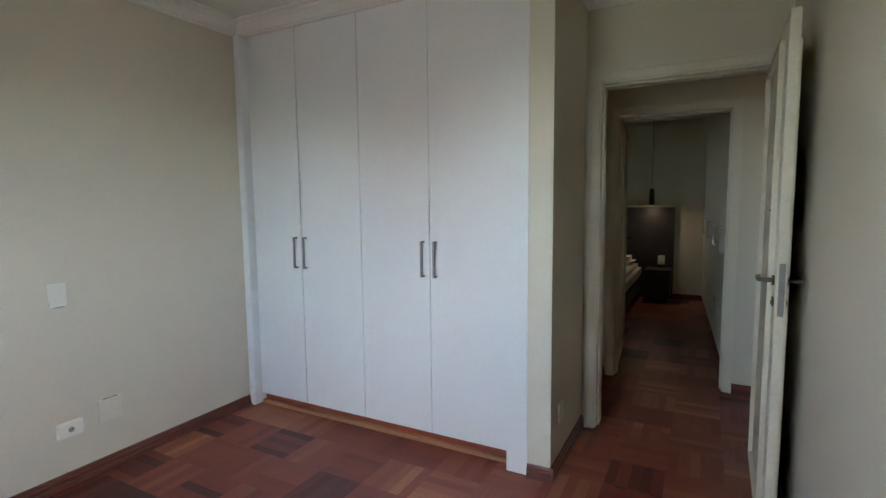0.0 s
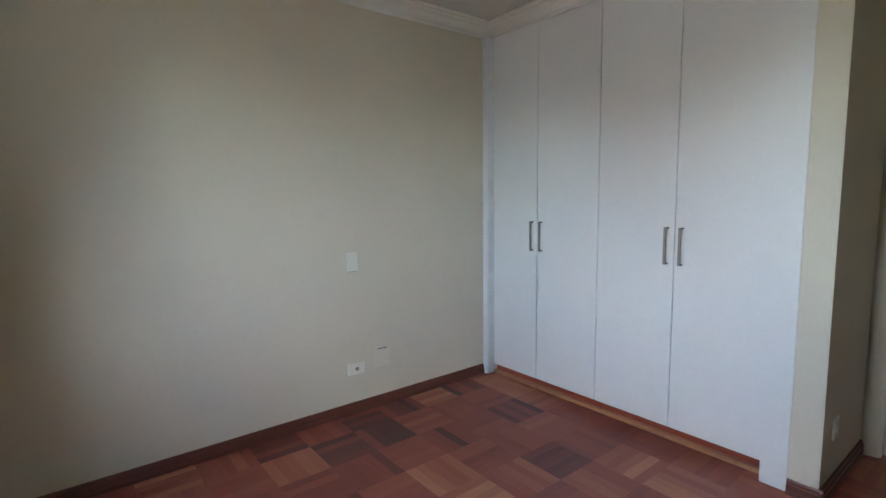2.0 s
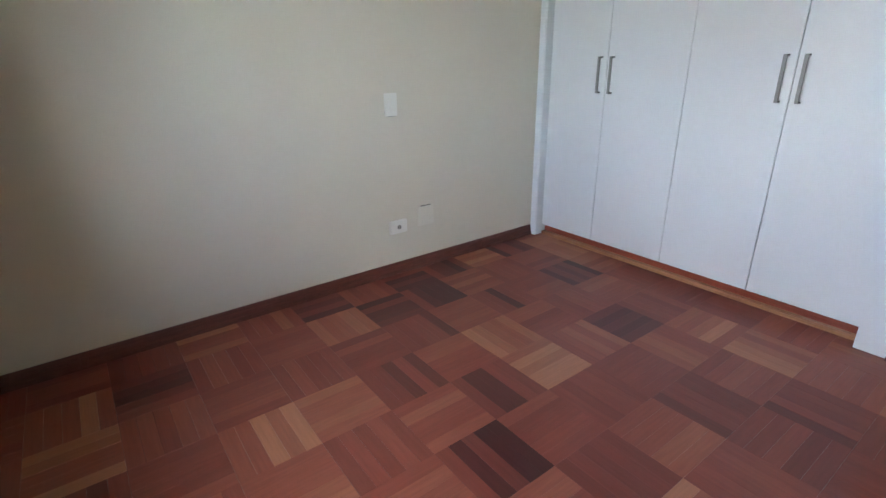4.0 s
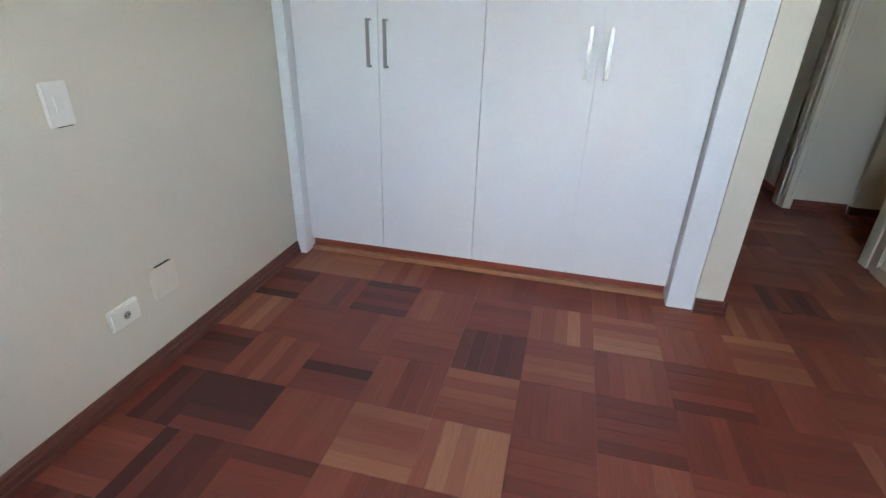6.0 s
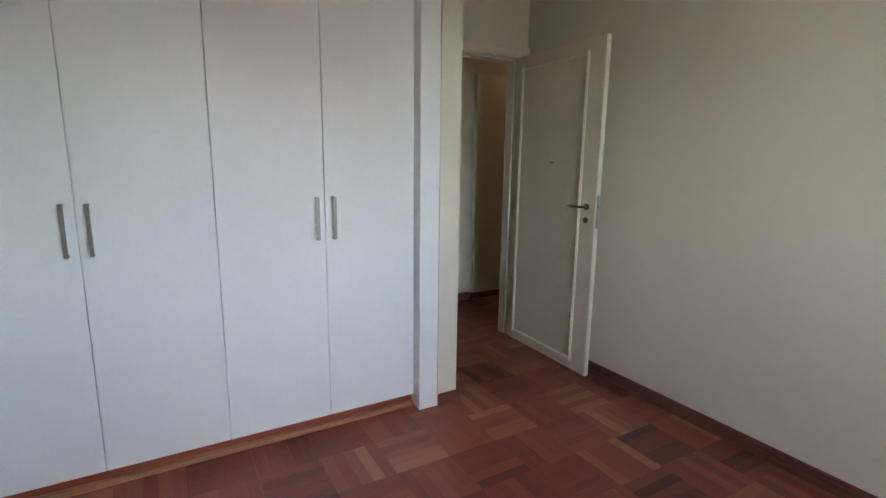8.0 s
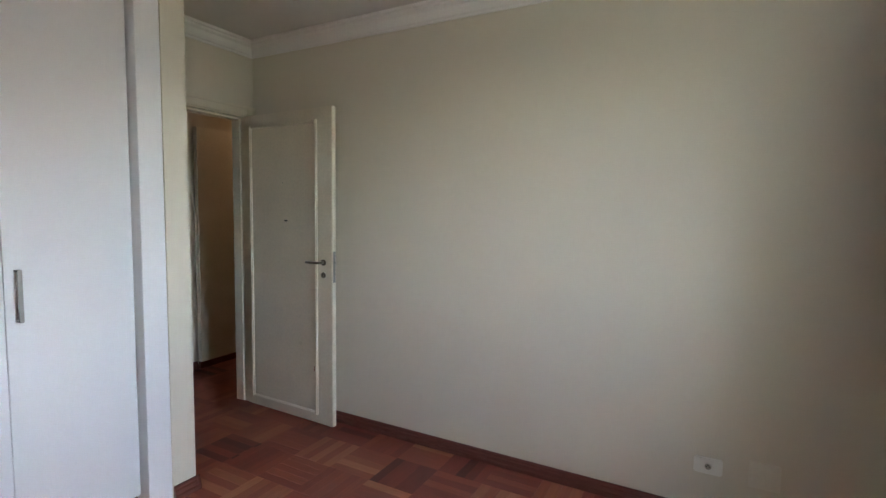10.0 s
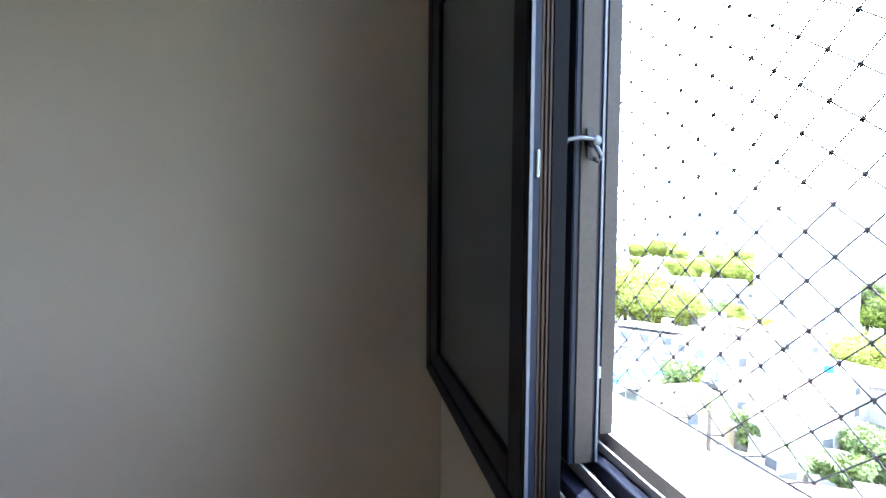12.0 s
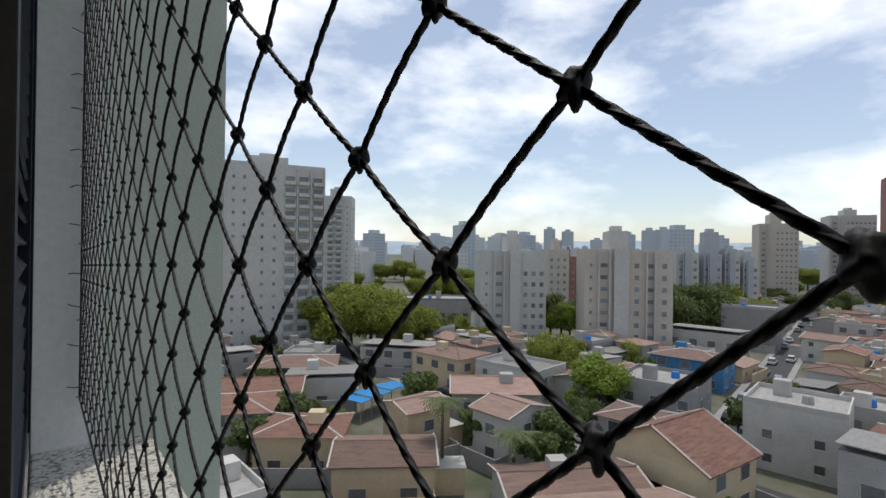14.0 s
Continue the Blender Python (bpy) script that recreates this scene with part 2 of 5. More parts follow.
for m in (ALU, CHANNEL, STILE, EDGE, DEEP):
    m.node_tree.nodes["Principled BSDF"].inputs["Specular IOR Level"].default_value = 0.15
ROPE = material("black_nylon_cord", (0.012, 0.012, 0.014), 0.62, amount=0.3, scale=200, fine=900, bump=0.2, bump_distance=0.0004)
GALVANISED = material("galvanised_hook", (0.5, 0.5, 0.5), 0.4, 0.9, amount=0.1)
PARQUET_X, PARQUET_Y = parquet_material((7, 95, 20)), parquet_material((95, 7, 20))
DARK_PANEL = material("dark_wood_panel", (0.040, 0.034, 0.034), 0.5, amount=0.2, scale=3, fine=40, stretch=(1, 1, 8))
LINEN = material("pale_linen", (0.70, 0.66, 0.58), 0.9, amount=0.06, scale=8, fine=200, bump=0.3)
BLACK_METAL = material("black_metal", (0.02, 0.018, 0.018), 0.45, 0.5, amount=0.1)

# ---- building helpers ----
ORIGIN = {}


def add_box(bm, a, b):
    lo, hi = [min(p, q) for p, q in zip(a, b)], [max(p, q) for p, q in zip(a, b)]
    v = [bm.verts.new((x, y, z)) for z in (lo[2], hi[2]) for y in (lo[1], hi[1]) for x in (lo[0], hi[0])]
    for f in ((0, 2, 3, 1), (4, 5, 7, 6), (0, 1, 5, 4), (2, 6, 7, 3), (0, 4, 6, 2), (1, 3, 7, 5)):
        bm.faces.new([v[i] for i in f])
    return v


def add_tube(bm, points, radius, sides=8, caps=True, taper=None):
    """A round bar along points."""
    rings = []
    points = [Vector(p) for p in points]
    for i, p in enumerate(points):
        way = (points[min(i + 1, len(points) - 1)] - points[max(i - 1, 0)]).normalized()
        side = way.cross(Vector((0, 0, 1)) if abs(way.z) < 0.9 else Vector((1, 0, 0))).normalized()
        up = side.cross(way)
        r = radius if taper is None else radius + (taper - radius) * i / (len(points) - 1)
        rings.append([bm.verts.new(p + r * (math.cos(a) * side + math.sin(a) * up)) for a in (2 * math.pi * k / sides for k in range(sides))])
    for a, b in zip(rings, rings[1:]):
        for k in range(sides):
            bm.faces.new((a[k], a[(k + 1) % sides], b[(k + 1) % sides], b[k]))
    if caps:
        bm.faces.new(list(reversed(rings[0])))
        bm.faces.new(rings[-1])


def finish(bm, bevel=0.0, segments=2):
    if bevel:
        bmesh.ops.bevel(bm, geom=list(bm.edges), offset=bevel, segments=segments, affect="EDGES", clamp_overlap=True)
    bmesh.ops.recalc_face_normals(bm, faces=bm.faces)


def part(name, bm, mat, parent=None, label="", bevel=0.0, smooth=False, segments=2):
    """One mesh object from a bmesh in world places, under a thing or a part."""
    finish(bm, bevel, segments)
    origin = ORIGIN.get(parent, Vector((0, 0, 0)))
    if origin.length:
        bmesh.ops.translate(bm, verts=bm.verts, vec=-origin)
    me = bpy.data.meshes.new(name)
    bm.to_mesh(me)
    bm.free()
    if smooth:
        me.shade_smooth()
    me.materials.append(mat)
    ob = new(name, me)
    if parent is not None:
        ob.parent = parent
        ORIGIN[ob] = origin
    if label:
        ob["label"] = label
    return ob


def thing(name, at, label, category, group="", kind=""):
    ob = new(name)
    ob.location = at
    ob.empty_display_size = 0.1
    ORIGIN[ob] = Vector(at)
    return tagged(ob, label, category, group, kind)


def box(name, a, b, mat, parent=None, label="", bevel=0.0):
    bm = bmesh.new()
    add_box(bm, a, b)
    return part(name, bm, mat, parent, label, bevel)


def boxes(name, pairs, mat, parent=None, label="", bevel=0.0):
    bm = bmesh.new()
    for a, b in pairs:
        add_box(bm, a, b)
    return part(name, bm, mat, parent, label, bevel)


def structure(ob, label, category):
    return tagged(ob, label, category, kind="structure")


def moulding(name, start, end, out, profile, mat, label, category="trim"):
    """A straight run with a profile of (distance from the wall, height)."""
    bm = bmesh.new()
    s, e, o = Vector(start), Vector(end), Vector(out)
    rings = [[bm.verts.new(p + o * d + Vector((0, 0, z))) for d, z in profile] for p in (s, e)]
    n = len(profile)
    for k in range(n):
        bm.faces.new((rings[0][k], rings[0][(k + 1) % n], rings[1][(k + 1) % n], rings[1][k]))
    bm.faces.new(rings[0])
    bm.faces.new(list(reversed(rings[1])))
    return structure(part(name, bm, mat), label, category)


# ---- the room: walls, ceiling, openings ----
W, D_WALL, H = 3.15, 3.757, 2.60
OUT = -0.27                        # outer face of the window wall
WX0, WZ0, WZ1 = 1.15, 0.96, 2.25   # window opening
HALL_N = 4.77

structure(box("wall_west", (-0.14, OUT, -0.1), (0, 3.877, H), CREAM), "cream painted plaster wall with small fittings", "wall")
structure(boxes("wall_south", [((0, -0.13, -0.1), (WX0, 0, H)), ((WX0, -0.13, -0.1), (W, 0, WZ0)), ((WX0, -0.13, WZ1), (W, 0, H))], CREAM),
          "cream painted window wall with one wide opening", "wall")
structure(boxes("wall_south_outer", [((-0.14, OUT, -0.3), (WX0 - 0.03, -0.13, 2.9)), ((WX0 - 0.03, OUT, -0.3), (3.2, -0.13, 0.99)),
                                     ((WX0 - 0.03, OUT, 2.30), (3.2, -0.13, 2.9))], OUT_GREEN), "pale green rendered outer wall", "wall")
structure(box("wall_reveal", (3.12, OUT, 1.0), (3.2, -0.147, 2.30), OUT_WHITE), "off-white plastered window reveal", "wall")
# unseen left reveal, added in white to throw light on the east wall
structure(box("wall_reveal", (WX0 - 0.0295, OUT, 1.035), (WX0 - 0.002, -0.147, 2.2995), OUT_WHITE), "off-white plastered window reveal", "wall")
structure(box("wall_east", (W, -0.129, -0.1), (W + 0.1, 3.877, H), CREAM), "plain cream painted plaster wall", "wall")
structure(box("wall_stub", (2.032, 3.05, -0.1), (2.152, D_WALL, H), CREAM), "cream painted wall end beside the wardrobe", "wall")
structure(boxes("wall_north", [((0, 3.70, -0.1), (2.032, 3.877, H)), ((2.032, D_WALL, -0.1), (2.215, 3.877, H)), ((3.105, D_WALL, -0.1), (W, 3.877, H)),
                               ((2.215, D_WALL, 2.105), (3.105, 3.877, H))], CREAM), "cream wall around the bedroom doorway", "wall")
structure(box("ceiling", (-0.14, -0.13, H), (W + 0.1, 3.877, H + 0.12), CEILING), "off-white painted ceiling", "ceiling")

# corridor and second bedroom
structure(box("wall_corridor_west", (1.98, 3.877, -0.1), (2.10, HALL_N, H), CREAM), "cream corridor wall", "wall")
structure(boxes("wall_corridor_north", [((2.0, HALL_N, -0.1), (2.17, 4.89, H)), ((2.97, HALL_N, -0.1), (5.0, 4.89, H)), ((2.17, HALL_N, 2.065), (2.97, 4.89, H))], CREAM),
          "cream corridor wall with a doorway", "wall")
structure(box("wall_corridor_east", (5.0, 3.757, -0.1), (5.1, 4.89, H), CREAM), "cream corridor end wall", "wall")
structure(box("wall_corridor_south", (W + 0.1, 3.757, -0.1), (5.0, 3.877, H), CREAM), "cream corridor wall", "wall")
structure(box("ceiling_corridor", (1.98, 3.877, H), (5.1, 4.89, H + 0.12), CEILING), "off-white corridor ceiling", "ceiling")
structure(box("wall_bedroom_north", (0.1, 8.4, -0.1), (3.72, 8.52, H), CREAM), "cream wall behind a dark headboard", "wall")
# the opening is unseen, added to let daylight into this bedroom
structure(boxes("wall_bedroom_west", [((0.1, 4.77, -0.1), (0.22, 6.8, H)), ((0.1, 7.1, -0.1), (0.22, 8.4, H)), ((0.1, 6.8, -0.1), (0.22, 7.1, 1.6)),
                                      ((0.1, 6.8, 2.0), (0.22, 7.1, H))], CREAM), "cream wall with an unseen opening added for daylight", "wall")
structure(box("wall_bedroom_south", (0.22, 4.77, -0.1), (1.98, 4.89, H), CREAM), "cream wall of the second bedroom", "wall")
structure(box("wall_bedroom_east", (3.62, 4.89, -0.1), (3.72, 8.4, H), CREAM), "cream wall behind built-in wardrobes", "wall")
structure(box("ceiling_bedroom", (0.1, 4.89, H), (3.72, 8.52, H + 0.12), CEILING), "off-white ceiling of the second bedroom", "ceiling")

SKIRT = [(0, 0), (0.020, 0), (0.020, 0.020), (0.015, 0.025), (0.015, 0.046), (0.010, 0.051), (0.010, 0.062), (0.005, 0.070), (0, 0.070)]
for a, b, o in (((0, 0, 0), (0, 3.05, 0), (1, 0, 0)), ((W, 0, 0), (W, D_WALL, 0), (-1, 0, 0)), ((0.02, 0, 0), (W - 0.02, 0, 0), (0, 1, 0)),
                ((2.033, 3.05, 0), (2.17, 3.05, 0), (0, -1, 0)), ((2.152, 3.033, 0), (2.152, D_WALL, 0), (1, 0, 0)),
                ((2.10, 3.877, 0), (2.10, HALL_N, 0), (1, 0, 0)), ((3.007, HALL_N, 0), (3.36, HALL_N, 0), (0, -1, 0)),
                ((0.22, 8.4, 0), (2.87, 8.4, 0), (0, -1, 0))):
    moulding("baseboard", a, b, o, SKIRT, SKIRTING, "dark red wooden skirting board", "baseboard")

CORNICE = [(0, 2.505), (0.010, 2.505), (0.014, 2.515), (0.026, 2.522), (0.040, 2.540), (0.050, 2.560), (0.070, 2.570), (0.074, 2.580),
           (0.092, 2.584), (0.094, 2.5985), (0, 2.5985)]
for a, b, o in (((0, 0, 0), (0, 3.05, 0), (1, 0, 0)), ((W, 0, 0), (W, D_WALL, 0), (-1, 0, 0)), ((0, 0, 0), (W, 0, 0), (0, 1, 0)),
                ((0, 3.108, 0), (1.918, 3.108, 0), (0, -1, 0)), ((1.918, 3.049, 0), (2.246, 3.049, 0), (0, -1, 0)), ((2.152, 2.956, 0), (2.152, D_WALL, 0), (1, 0, 0)),
                ((2.152, D_WALL, 0), (W, D_WALL, 0), (0, -1, 0)), ((0.22, 8.4, 0), (2.88, 8.4, 0), (0, -1, 0))):
    moulding("cornice", a, b, o, CORNICE, PLASTER_TRIM, "white moulded plaster cornice", "cornice")


def door_lining(name, x0, x1, top, y0, y1, mat, label, casing=0.066):
    """Jamb linings with stops, and casings on the y0 side."""
    root = tagged(thing(name, ((x0 + x1) / 2, y0, 0), label, "door frame"), kind="structure")
    for s, x in ((1, x0), (-1, x1)):
        boxes("jamb", [((x, y0 + 0.0005, 0), (x + s * 0.022, y1 + 0.012, top)), ((x + s * 0.022, y0 + 0.05, 0), (x + s * 0.034, y1 + 0.012, top - 0.022))], mat, root, bevel=0.002)
        boxes("casing", [((x - s * (casing - 0.014), y0 - 0.016, 0), (x + s * 0.014, y0, top + 0.052)),
                         ((x - s * (casing - 0.014), y0 - 0.024, 0), (x - s * (casing - 0.034), y0 - 0.016, top + 0.052))], mat, root, bevel=0.003)
    boxes("head_jamb", [((x0 + 0.022, y0 + 0.0005, top - 0.022), (x1 - 0.022, y1 + 0.012, top)), ((x0 + 0.034, y0 + 0.05, top - 0.034), (x1 - 0.034, y1 + 0.012, top - 0.022))], mat, root, bevel=0.002)
    boxes("head_casing", [((x0 + 0.014, y0 - 0.0155, top - 0.014), (x1 - 0.014, y0, top + 0.052)), ((x0 - 0.03, y0 - 0.024, top + 0.032), (x1 + 0.03, y0 - 0.0155, top + 0.052))],
          mat, root, bevel=0.003)
    return root


door_lining("door_frame", 2.217, 3.103, 2.103, D_WALL, 3.877, DOOR_PAINT, "cream painted wooden door lining and casing", 0.060)
door_lining("door_frame", 2.172, 2.968, 2.063, HALL_N, 4.89, DOOR_PAINT, "cream painted door lining across the corridor", 0.054)


# ---- the bedroom door ----
def lever(parent, x, z, face, s):
    """Lever handle with its rose on one face of the leaf; s: which way the face looks along y."""
    bm = bmesh.new()
    add_tube(bm, [(x, face, z), (x, face + s * 0.008, z)], 0.020, 18)
    add_tube(bm, [(x, face, z), (x, face + s * 0.045, z), (x - 0.012, face + s * 0.052, z), (x - 0.075, face + s * 0.052, z), (x - 0.112, face + s * 0.046, z)], 0.0085, 10)
    part("lever_handle", bm, BRONZE, parent, "dark bronze lever handle", smooth=True)
    bm = bmesh.new()
    add_tube(bm, [(x, face, z - 0.083), (x, face + s * 0.006, z - 0.083)], 0.019, 18)
    add_box(bm, (x - 0.003, face + s * 0.004, z - 0.095), (x + 0.003, face + s * 0.010, z - 0.078))
    part("key_rose", bm, BRONZE, parent, "dark bronze keyhole rose")


def bedroom_door():
    door = tagged(thing("door_1", (0, 0, 0), "cream painted panel door standing open against the wall", "door"), kind="structure")
    leaf = box("leaf", (0, -0.0175, 0.006), (0.825, 0.0175, 2.082), DOOR_PAINT, door, bevel=0.003)
    for s in (-1, 1):
        y0, y1 = s * 0.0176, s * 0.0370
        for name, a, b in (("moulding", (0.055, 0.066), (0.079, 2.010)), ("moulding", (0.680, 0.066), (0.704, 2.010)),
                           ("moulding", (0.079, 0.066), (0.680, 0.090)), ("moulding", (0.079, 1.986), (0.680, 2.010))):
            box(name, (a[0], y0, a[1]), (b[0], y1, b[1]), DOOR_PAINT, leaf, bevel=0.006)
        lever(leaf, 0.752, 1.092, s * 0.0175, s)
    boxes("lock_plate", [((0.8252, -0.010, 0.965), (0.8272, 0.010, 1.165)), ((0.827, -0.006, 1.085), (0.837, 0.006, 1.105))], STEEL, leaf, "steel mortise lock face plate")
    boxes("hook_slot", [((0.393, -0.0200, 1.350), (0.424, -0.0174, 1.359)), ((0.376, -0.0190, 1.609), (0.381, -0.0174, 1.613))], HOLE, leaf, "small dark screw slots of a missing hook")
    boxes("chipped_paint", [((0.676, -0.0185, 0.30), (0.6795, -0.0172, 0.42)), ((0.677, -0.0350, 0.36), (0.681, -0.0325, 0.40))], KICK_WOOD, leaf, "chipped paint showing red wood")
    for z in (0.25, 1.05, 1.85):
        bm = bmesh.new()
        add_tube(bm, [(-0.006, 0.0185, z - 0.045), (-0.006, 0.0185, z + 0.045)], 0.006, 10)
        part("hinge", bm, BRASS, door, "dull brass hinge")
    door.matrix_basis = pose(3.078, 3.742, 0, 0, 0, -91.6)


bedroom_door()


# ---- built-in wardrobe ----
def bar_handle(parent, x, y, z0, z1):
    boxes("handle", [((x - 0.0075, y - 0.032, z0), (x + 0.0075, y - 0.024, z1)), ((x - 0.0075, y - 0.024, z0), (x + 0.0075, y, z0 + 0.008)),
                     ((x - 0.0075, y - 0.024, z1 - 0.008), (x + 0.0075, y, z1))], STEEL, parent, "brushed steel bar handle", bevel=0.0012)


def wardrobe():
    root = thing("wardrobe", (1.0, 3.1, 0), "white laminate built-in wardrobe with four closed doors", "wardrobe")
    front = 3.112
    box("side_panel", (0.002, 3.05, 0), (0.056, 3.69, 2.512), LAMINATE, root, bevel=0.006)
    box("side_panel", (1.918, 3.052, 0), (2.030, 3.69, 2.512), LAMINATE, root, bevel=0.002)
    boxes("carcass", [((0.058, 3.135, 0.074), (1.916, 3.150, 0.092)), ((0.058, 3.66, 0.074), (1.916, 3.69, 2.50)), ((0.058, 3.135, 2.485), (1.916, 3.66, 2.50)),
                      ((0.476, 3.135, 0.092), (0.494, 3.66, 2.485)), ((0.959, 3.135, 0.092), (0.977, 3.66, 2.485)), ((1.431, 3.135, 0.092), (1.449, 3.66, 2.485))], LAMINATE, root)
    box("header", (0.056, 3.10, 2.516), (1.918, 3.69, 2.596), LAMINATE, root)
    cuts = (0.0605, 0.484, 0.965, 1.440, 1.9130)
    for i, (a, b) in enumerate(zip(cuts, cuts[1:])):
        door = box("door", (a + 0.0016, front, 0.074), (b - 0.0016, front + 0.018, 2.509), LAMINATE, root, bevel=0.0012)
        bar_handle(door, b - 0.040 if i in (0, 2) else a + 0.040, front, 0.988, 1.190)
    box("kickboard", (0.057, 3.150, 0.0), (1.917, 3.165, 0.073), KICK_WOOD, root, "reddish wooden kickboard")
    box("kick_strip", (0.057, 3.112, 0.0), (1.917, 3.149, 0.024), STRIP_WOOD, root, "lighter worn wooden strip", bevel=0.005)


wardrobe()


# ---- the window ----
def window():
    root = tagged(thing("window_1", (2.2, -0.05, WZ0), "black aluminium sliding window with one half open", "window"), kind="structure")
    for x0, x1 in ((3.088, 3.1495), (WX0 + 0.0005, WX0 + 0.065)):
        s = 1 if x0 > 2 else -1
        boxes("frame_jamb", [((x0, -0.146, WZ0), (x1, 0.012, WZ1)), ((min(x0, x1) - (0.012 if s > 0 else 0), 0.012, WZ0), (max(x0, x1) + (0.012 if s < 0 else 0), 0.056, WZ1))],
              ALU, root, bevel=0.002)
    box("frame_head", (WX0 + 0.065, -0.146, 2.195), (3.088, 0.056, WZ1 - 0.0005), ALU, root, bevel=0.002)
    sill = boxes("frame_sill", [((WX0 + 0.065, 0.024, WZ0), (3.088, 0.0565, 1.000)), ((WX0 + 0.065, -0.034, WZ0), (3.088, 0.0238, 0.990)),
                                ((WX0 + 0.065, -0.098, WZ0), (3.088, -0.0342, 1.034)), ((WX0 + 0.065, -0.146, WZ0), (3.088, -0.0982, 1.060))], ALU, root, bevel=0.0015)
    for y, z, h in ((0.044, 1.0, 0.010), (0.006, 0.990, 0.022), (-0.024, 0.990, 0.030), (-0.067, 1.034, 0.024), (-0.122, 1.060, 0.016), (-0.143, 1.060, 0.028)):
        box("rail", (WX0 + 0.066, y - 0.002, z - 0.002), (3.086, y + 0.002, z + h), ALU_GREY, sill, "grey aluminium sliding rail")

    # inner sash with smoked glass
    a = boxes("sash", [((2.182, 0.0202, 1.008), (2.248, 0.0535, 2.190)), ((2.165, 0.0360, 1.008), (2.1818, 0.0535, 2.190)), ((2.955, 0.020, 1.008), (3.084, 0.0535, 2.190)),
                       ((2.248, 0.020, 1.008), (2.955, 0.0535, 1.062)), ((2.248, 0.020, 2.135), (2.955, 0.0535, 2.190))], ALU, root, "black aluminium inner sash", bevel=0.002)
    box("glass", (2.244, 0.034, 1.058), (2.959, 0.040, 2.139), DARK_GLASS, a, "smoked dark glass pane")
    box("brush_seal", (2.1635, 0.0475, 1.010), (2.1648, 0.0530, 2.188), GASKET, a, "grey seal strip")
    # solid strip coloured near black for the shade deep in the sash
    box("groove", (2.1745, -0.0125, 1.010), (2.1818, 0.0120, 2.188), DEEP, a, "near-black strip painted as the shade in the sash groove")
    groove = box("channel", (2.177, 0.0122, 1.010), (2.1818, 0.0358, 2.188), CHANNEL, a, "brownish inner channel of the sash")
    for k in range(3):
        y = 0.0150 + k * 0.0070
        box("channel_rib", (2.1735, y, 1.010), (2.1768, y + 0.0030, 2.188), CHANNEL, groove)
    bm = bmesh.new()
    add_box(bm, (2.1612, 0.037, 1.540), (2.1648, 0.042, 1.582))
    part("finger_pull", bm, PULL, a, "small pale finger pull", bevel=0.001)
    # middle sash, parked behind it; its grey meeting stile carries the latch
    b = boxes("sash", [((2.207, -0.094, 1.062), (2.290, -0.040, 2.192)), ((3.010, -0.094, 1.062), (3.084, -0.040, 2.192)),
                       ((2.290, -0.094, 1.062), (3.010, -0.040, 1.115)), ((2.290, -0.094, 2.140), (3.010, -0.040, 2.192))], ALU, root, "black aluminium middle sash", bevel=0.002)
    box("glass", (2.286, -0.070, 1.110), (3.014, -0.064, 2.144), DARK_GLASS, b, "smoked dark glass pane")
    box("stile_face", (2.2042, -0.082, 1.064), (2.2072, -0.050, 2.190), STILE, b, "dull beige aluminium meeting stile", bevel=0.001)
    box("brush_seal", (2.2035, -0.092, 1.064), (2.2069, -0.088, 2.190), GASKET, b, "grey seal strip")
    bm = bmesh.new()
    add_box(bm, (2.199, -0.072, 1.576), (2.2042, -0.056, 1.628))
    part("latch_plate", bm, BLACK_METAL, b, "black latch plate", bevel=0.003)
    bm = bmesh.new()
    add_tube(bm, [(2.197, -0.066, 1.603), (2.182, -0.066, 1.603)], 0.009, 16)
    add_tube(bm, [(2.184, -0.062, 1.605), (2.184, -0.040, 1.607), (2.184, -0.018, 1.603), (2.184, -0.014, 1.596)], 0.0032, 8)
    add_tube(bm, [(2.186, -0.064, 1.598), (2.184, -0.072, 1.586), (2.184, -0.076, 1.576), (2.184, -0.070, 1.570), (2.184, -0.062, 1.574)], 0.0040, 8)
    part("latch", bm, LATCH_METAL, b, "grey metal turn latch", smooth=True)
    # louvred shutter, outermost
    c = boxes("shutter", [((2.246, -0.142, 1.092), (2.308, -0.102, 2.192)), ((3.020, -0.142, 1.092), (3.084, -0.102, 2.192)),
                          ((2.308, -0.142, 1.092), (3.020, -0.102, 1.140)), ((2.308, -0.142, 2.140), (3.020, -0.102, 2.192))], ALU, root, "black aluminium louvred shutter", bevel=0.002)
    me = None
    for k in range(24):
        z = 1.158 + k * 0.0405
        if me is None:
            bm = bmesh.new()
            v = add_box(bm, (2.306, -0.003, -0.019), (3.022, 0.003, 0.019))
            bmesh.ops.rotate(bm, verts=v, cent=(0, 0, 0), matrix=Matrix.Rotation(radians(-38), 3, "X"))
            slat = part("slat", bm, ALU, None)
            me = slat.data
        else:
            slat = new("slat", me)
        slat.parent = c
        slat.location = Vector((0, -0.124, z)) - ORIGIN[c]
    # skylight on the shutter's side, put into a lighter strip
    box("stile_edge", (2.2430, -0.1415, 1.094), (2.2458, -0.1175, 2.190), EDGE, c, "stile edge coloured grey-brown for the skylight on it")
    box("shutter_stop", (2.241, -0.116, 1.196), (2.2458, -0.108, 1.216), PULL, c, "small grey plastic stop")


window()

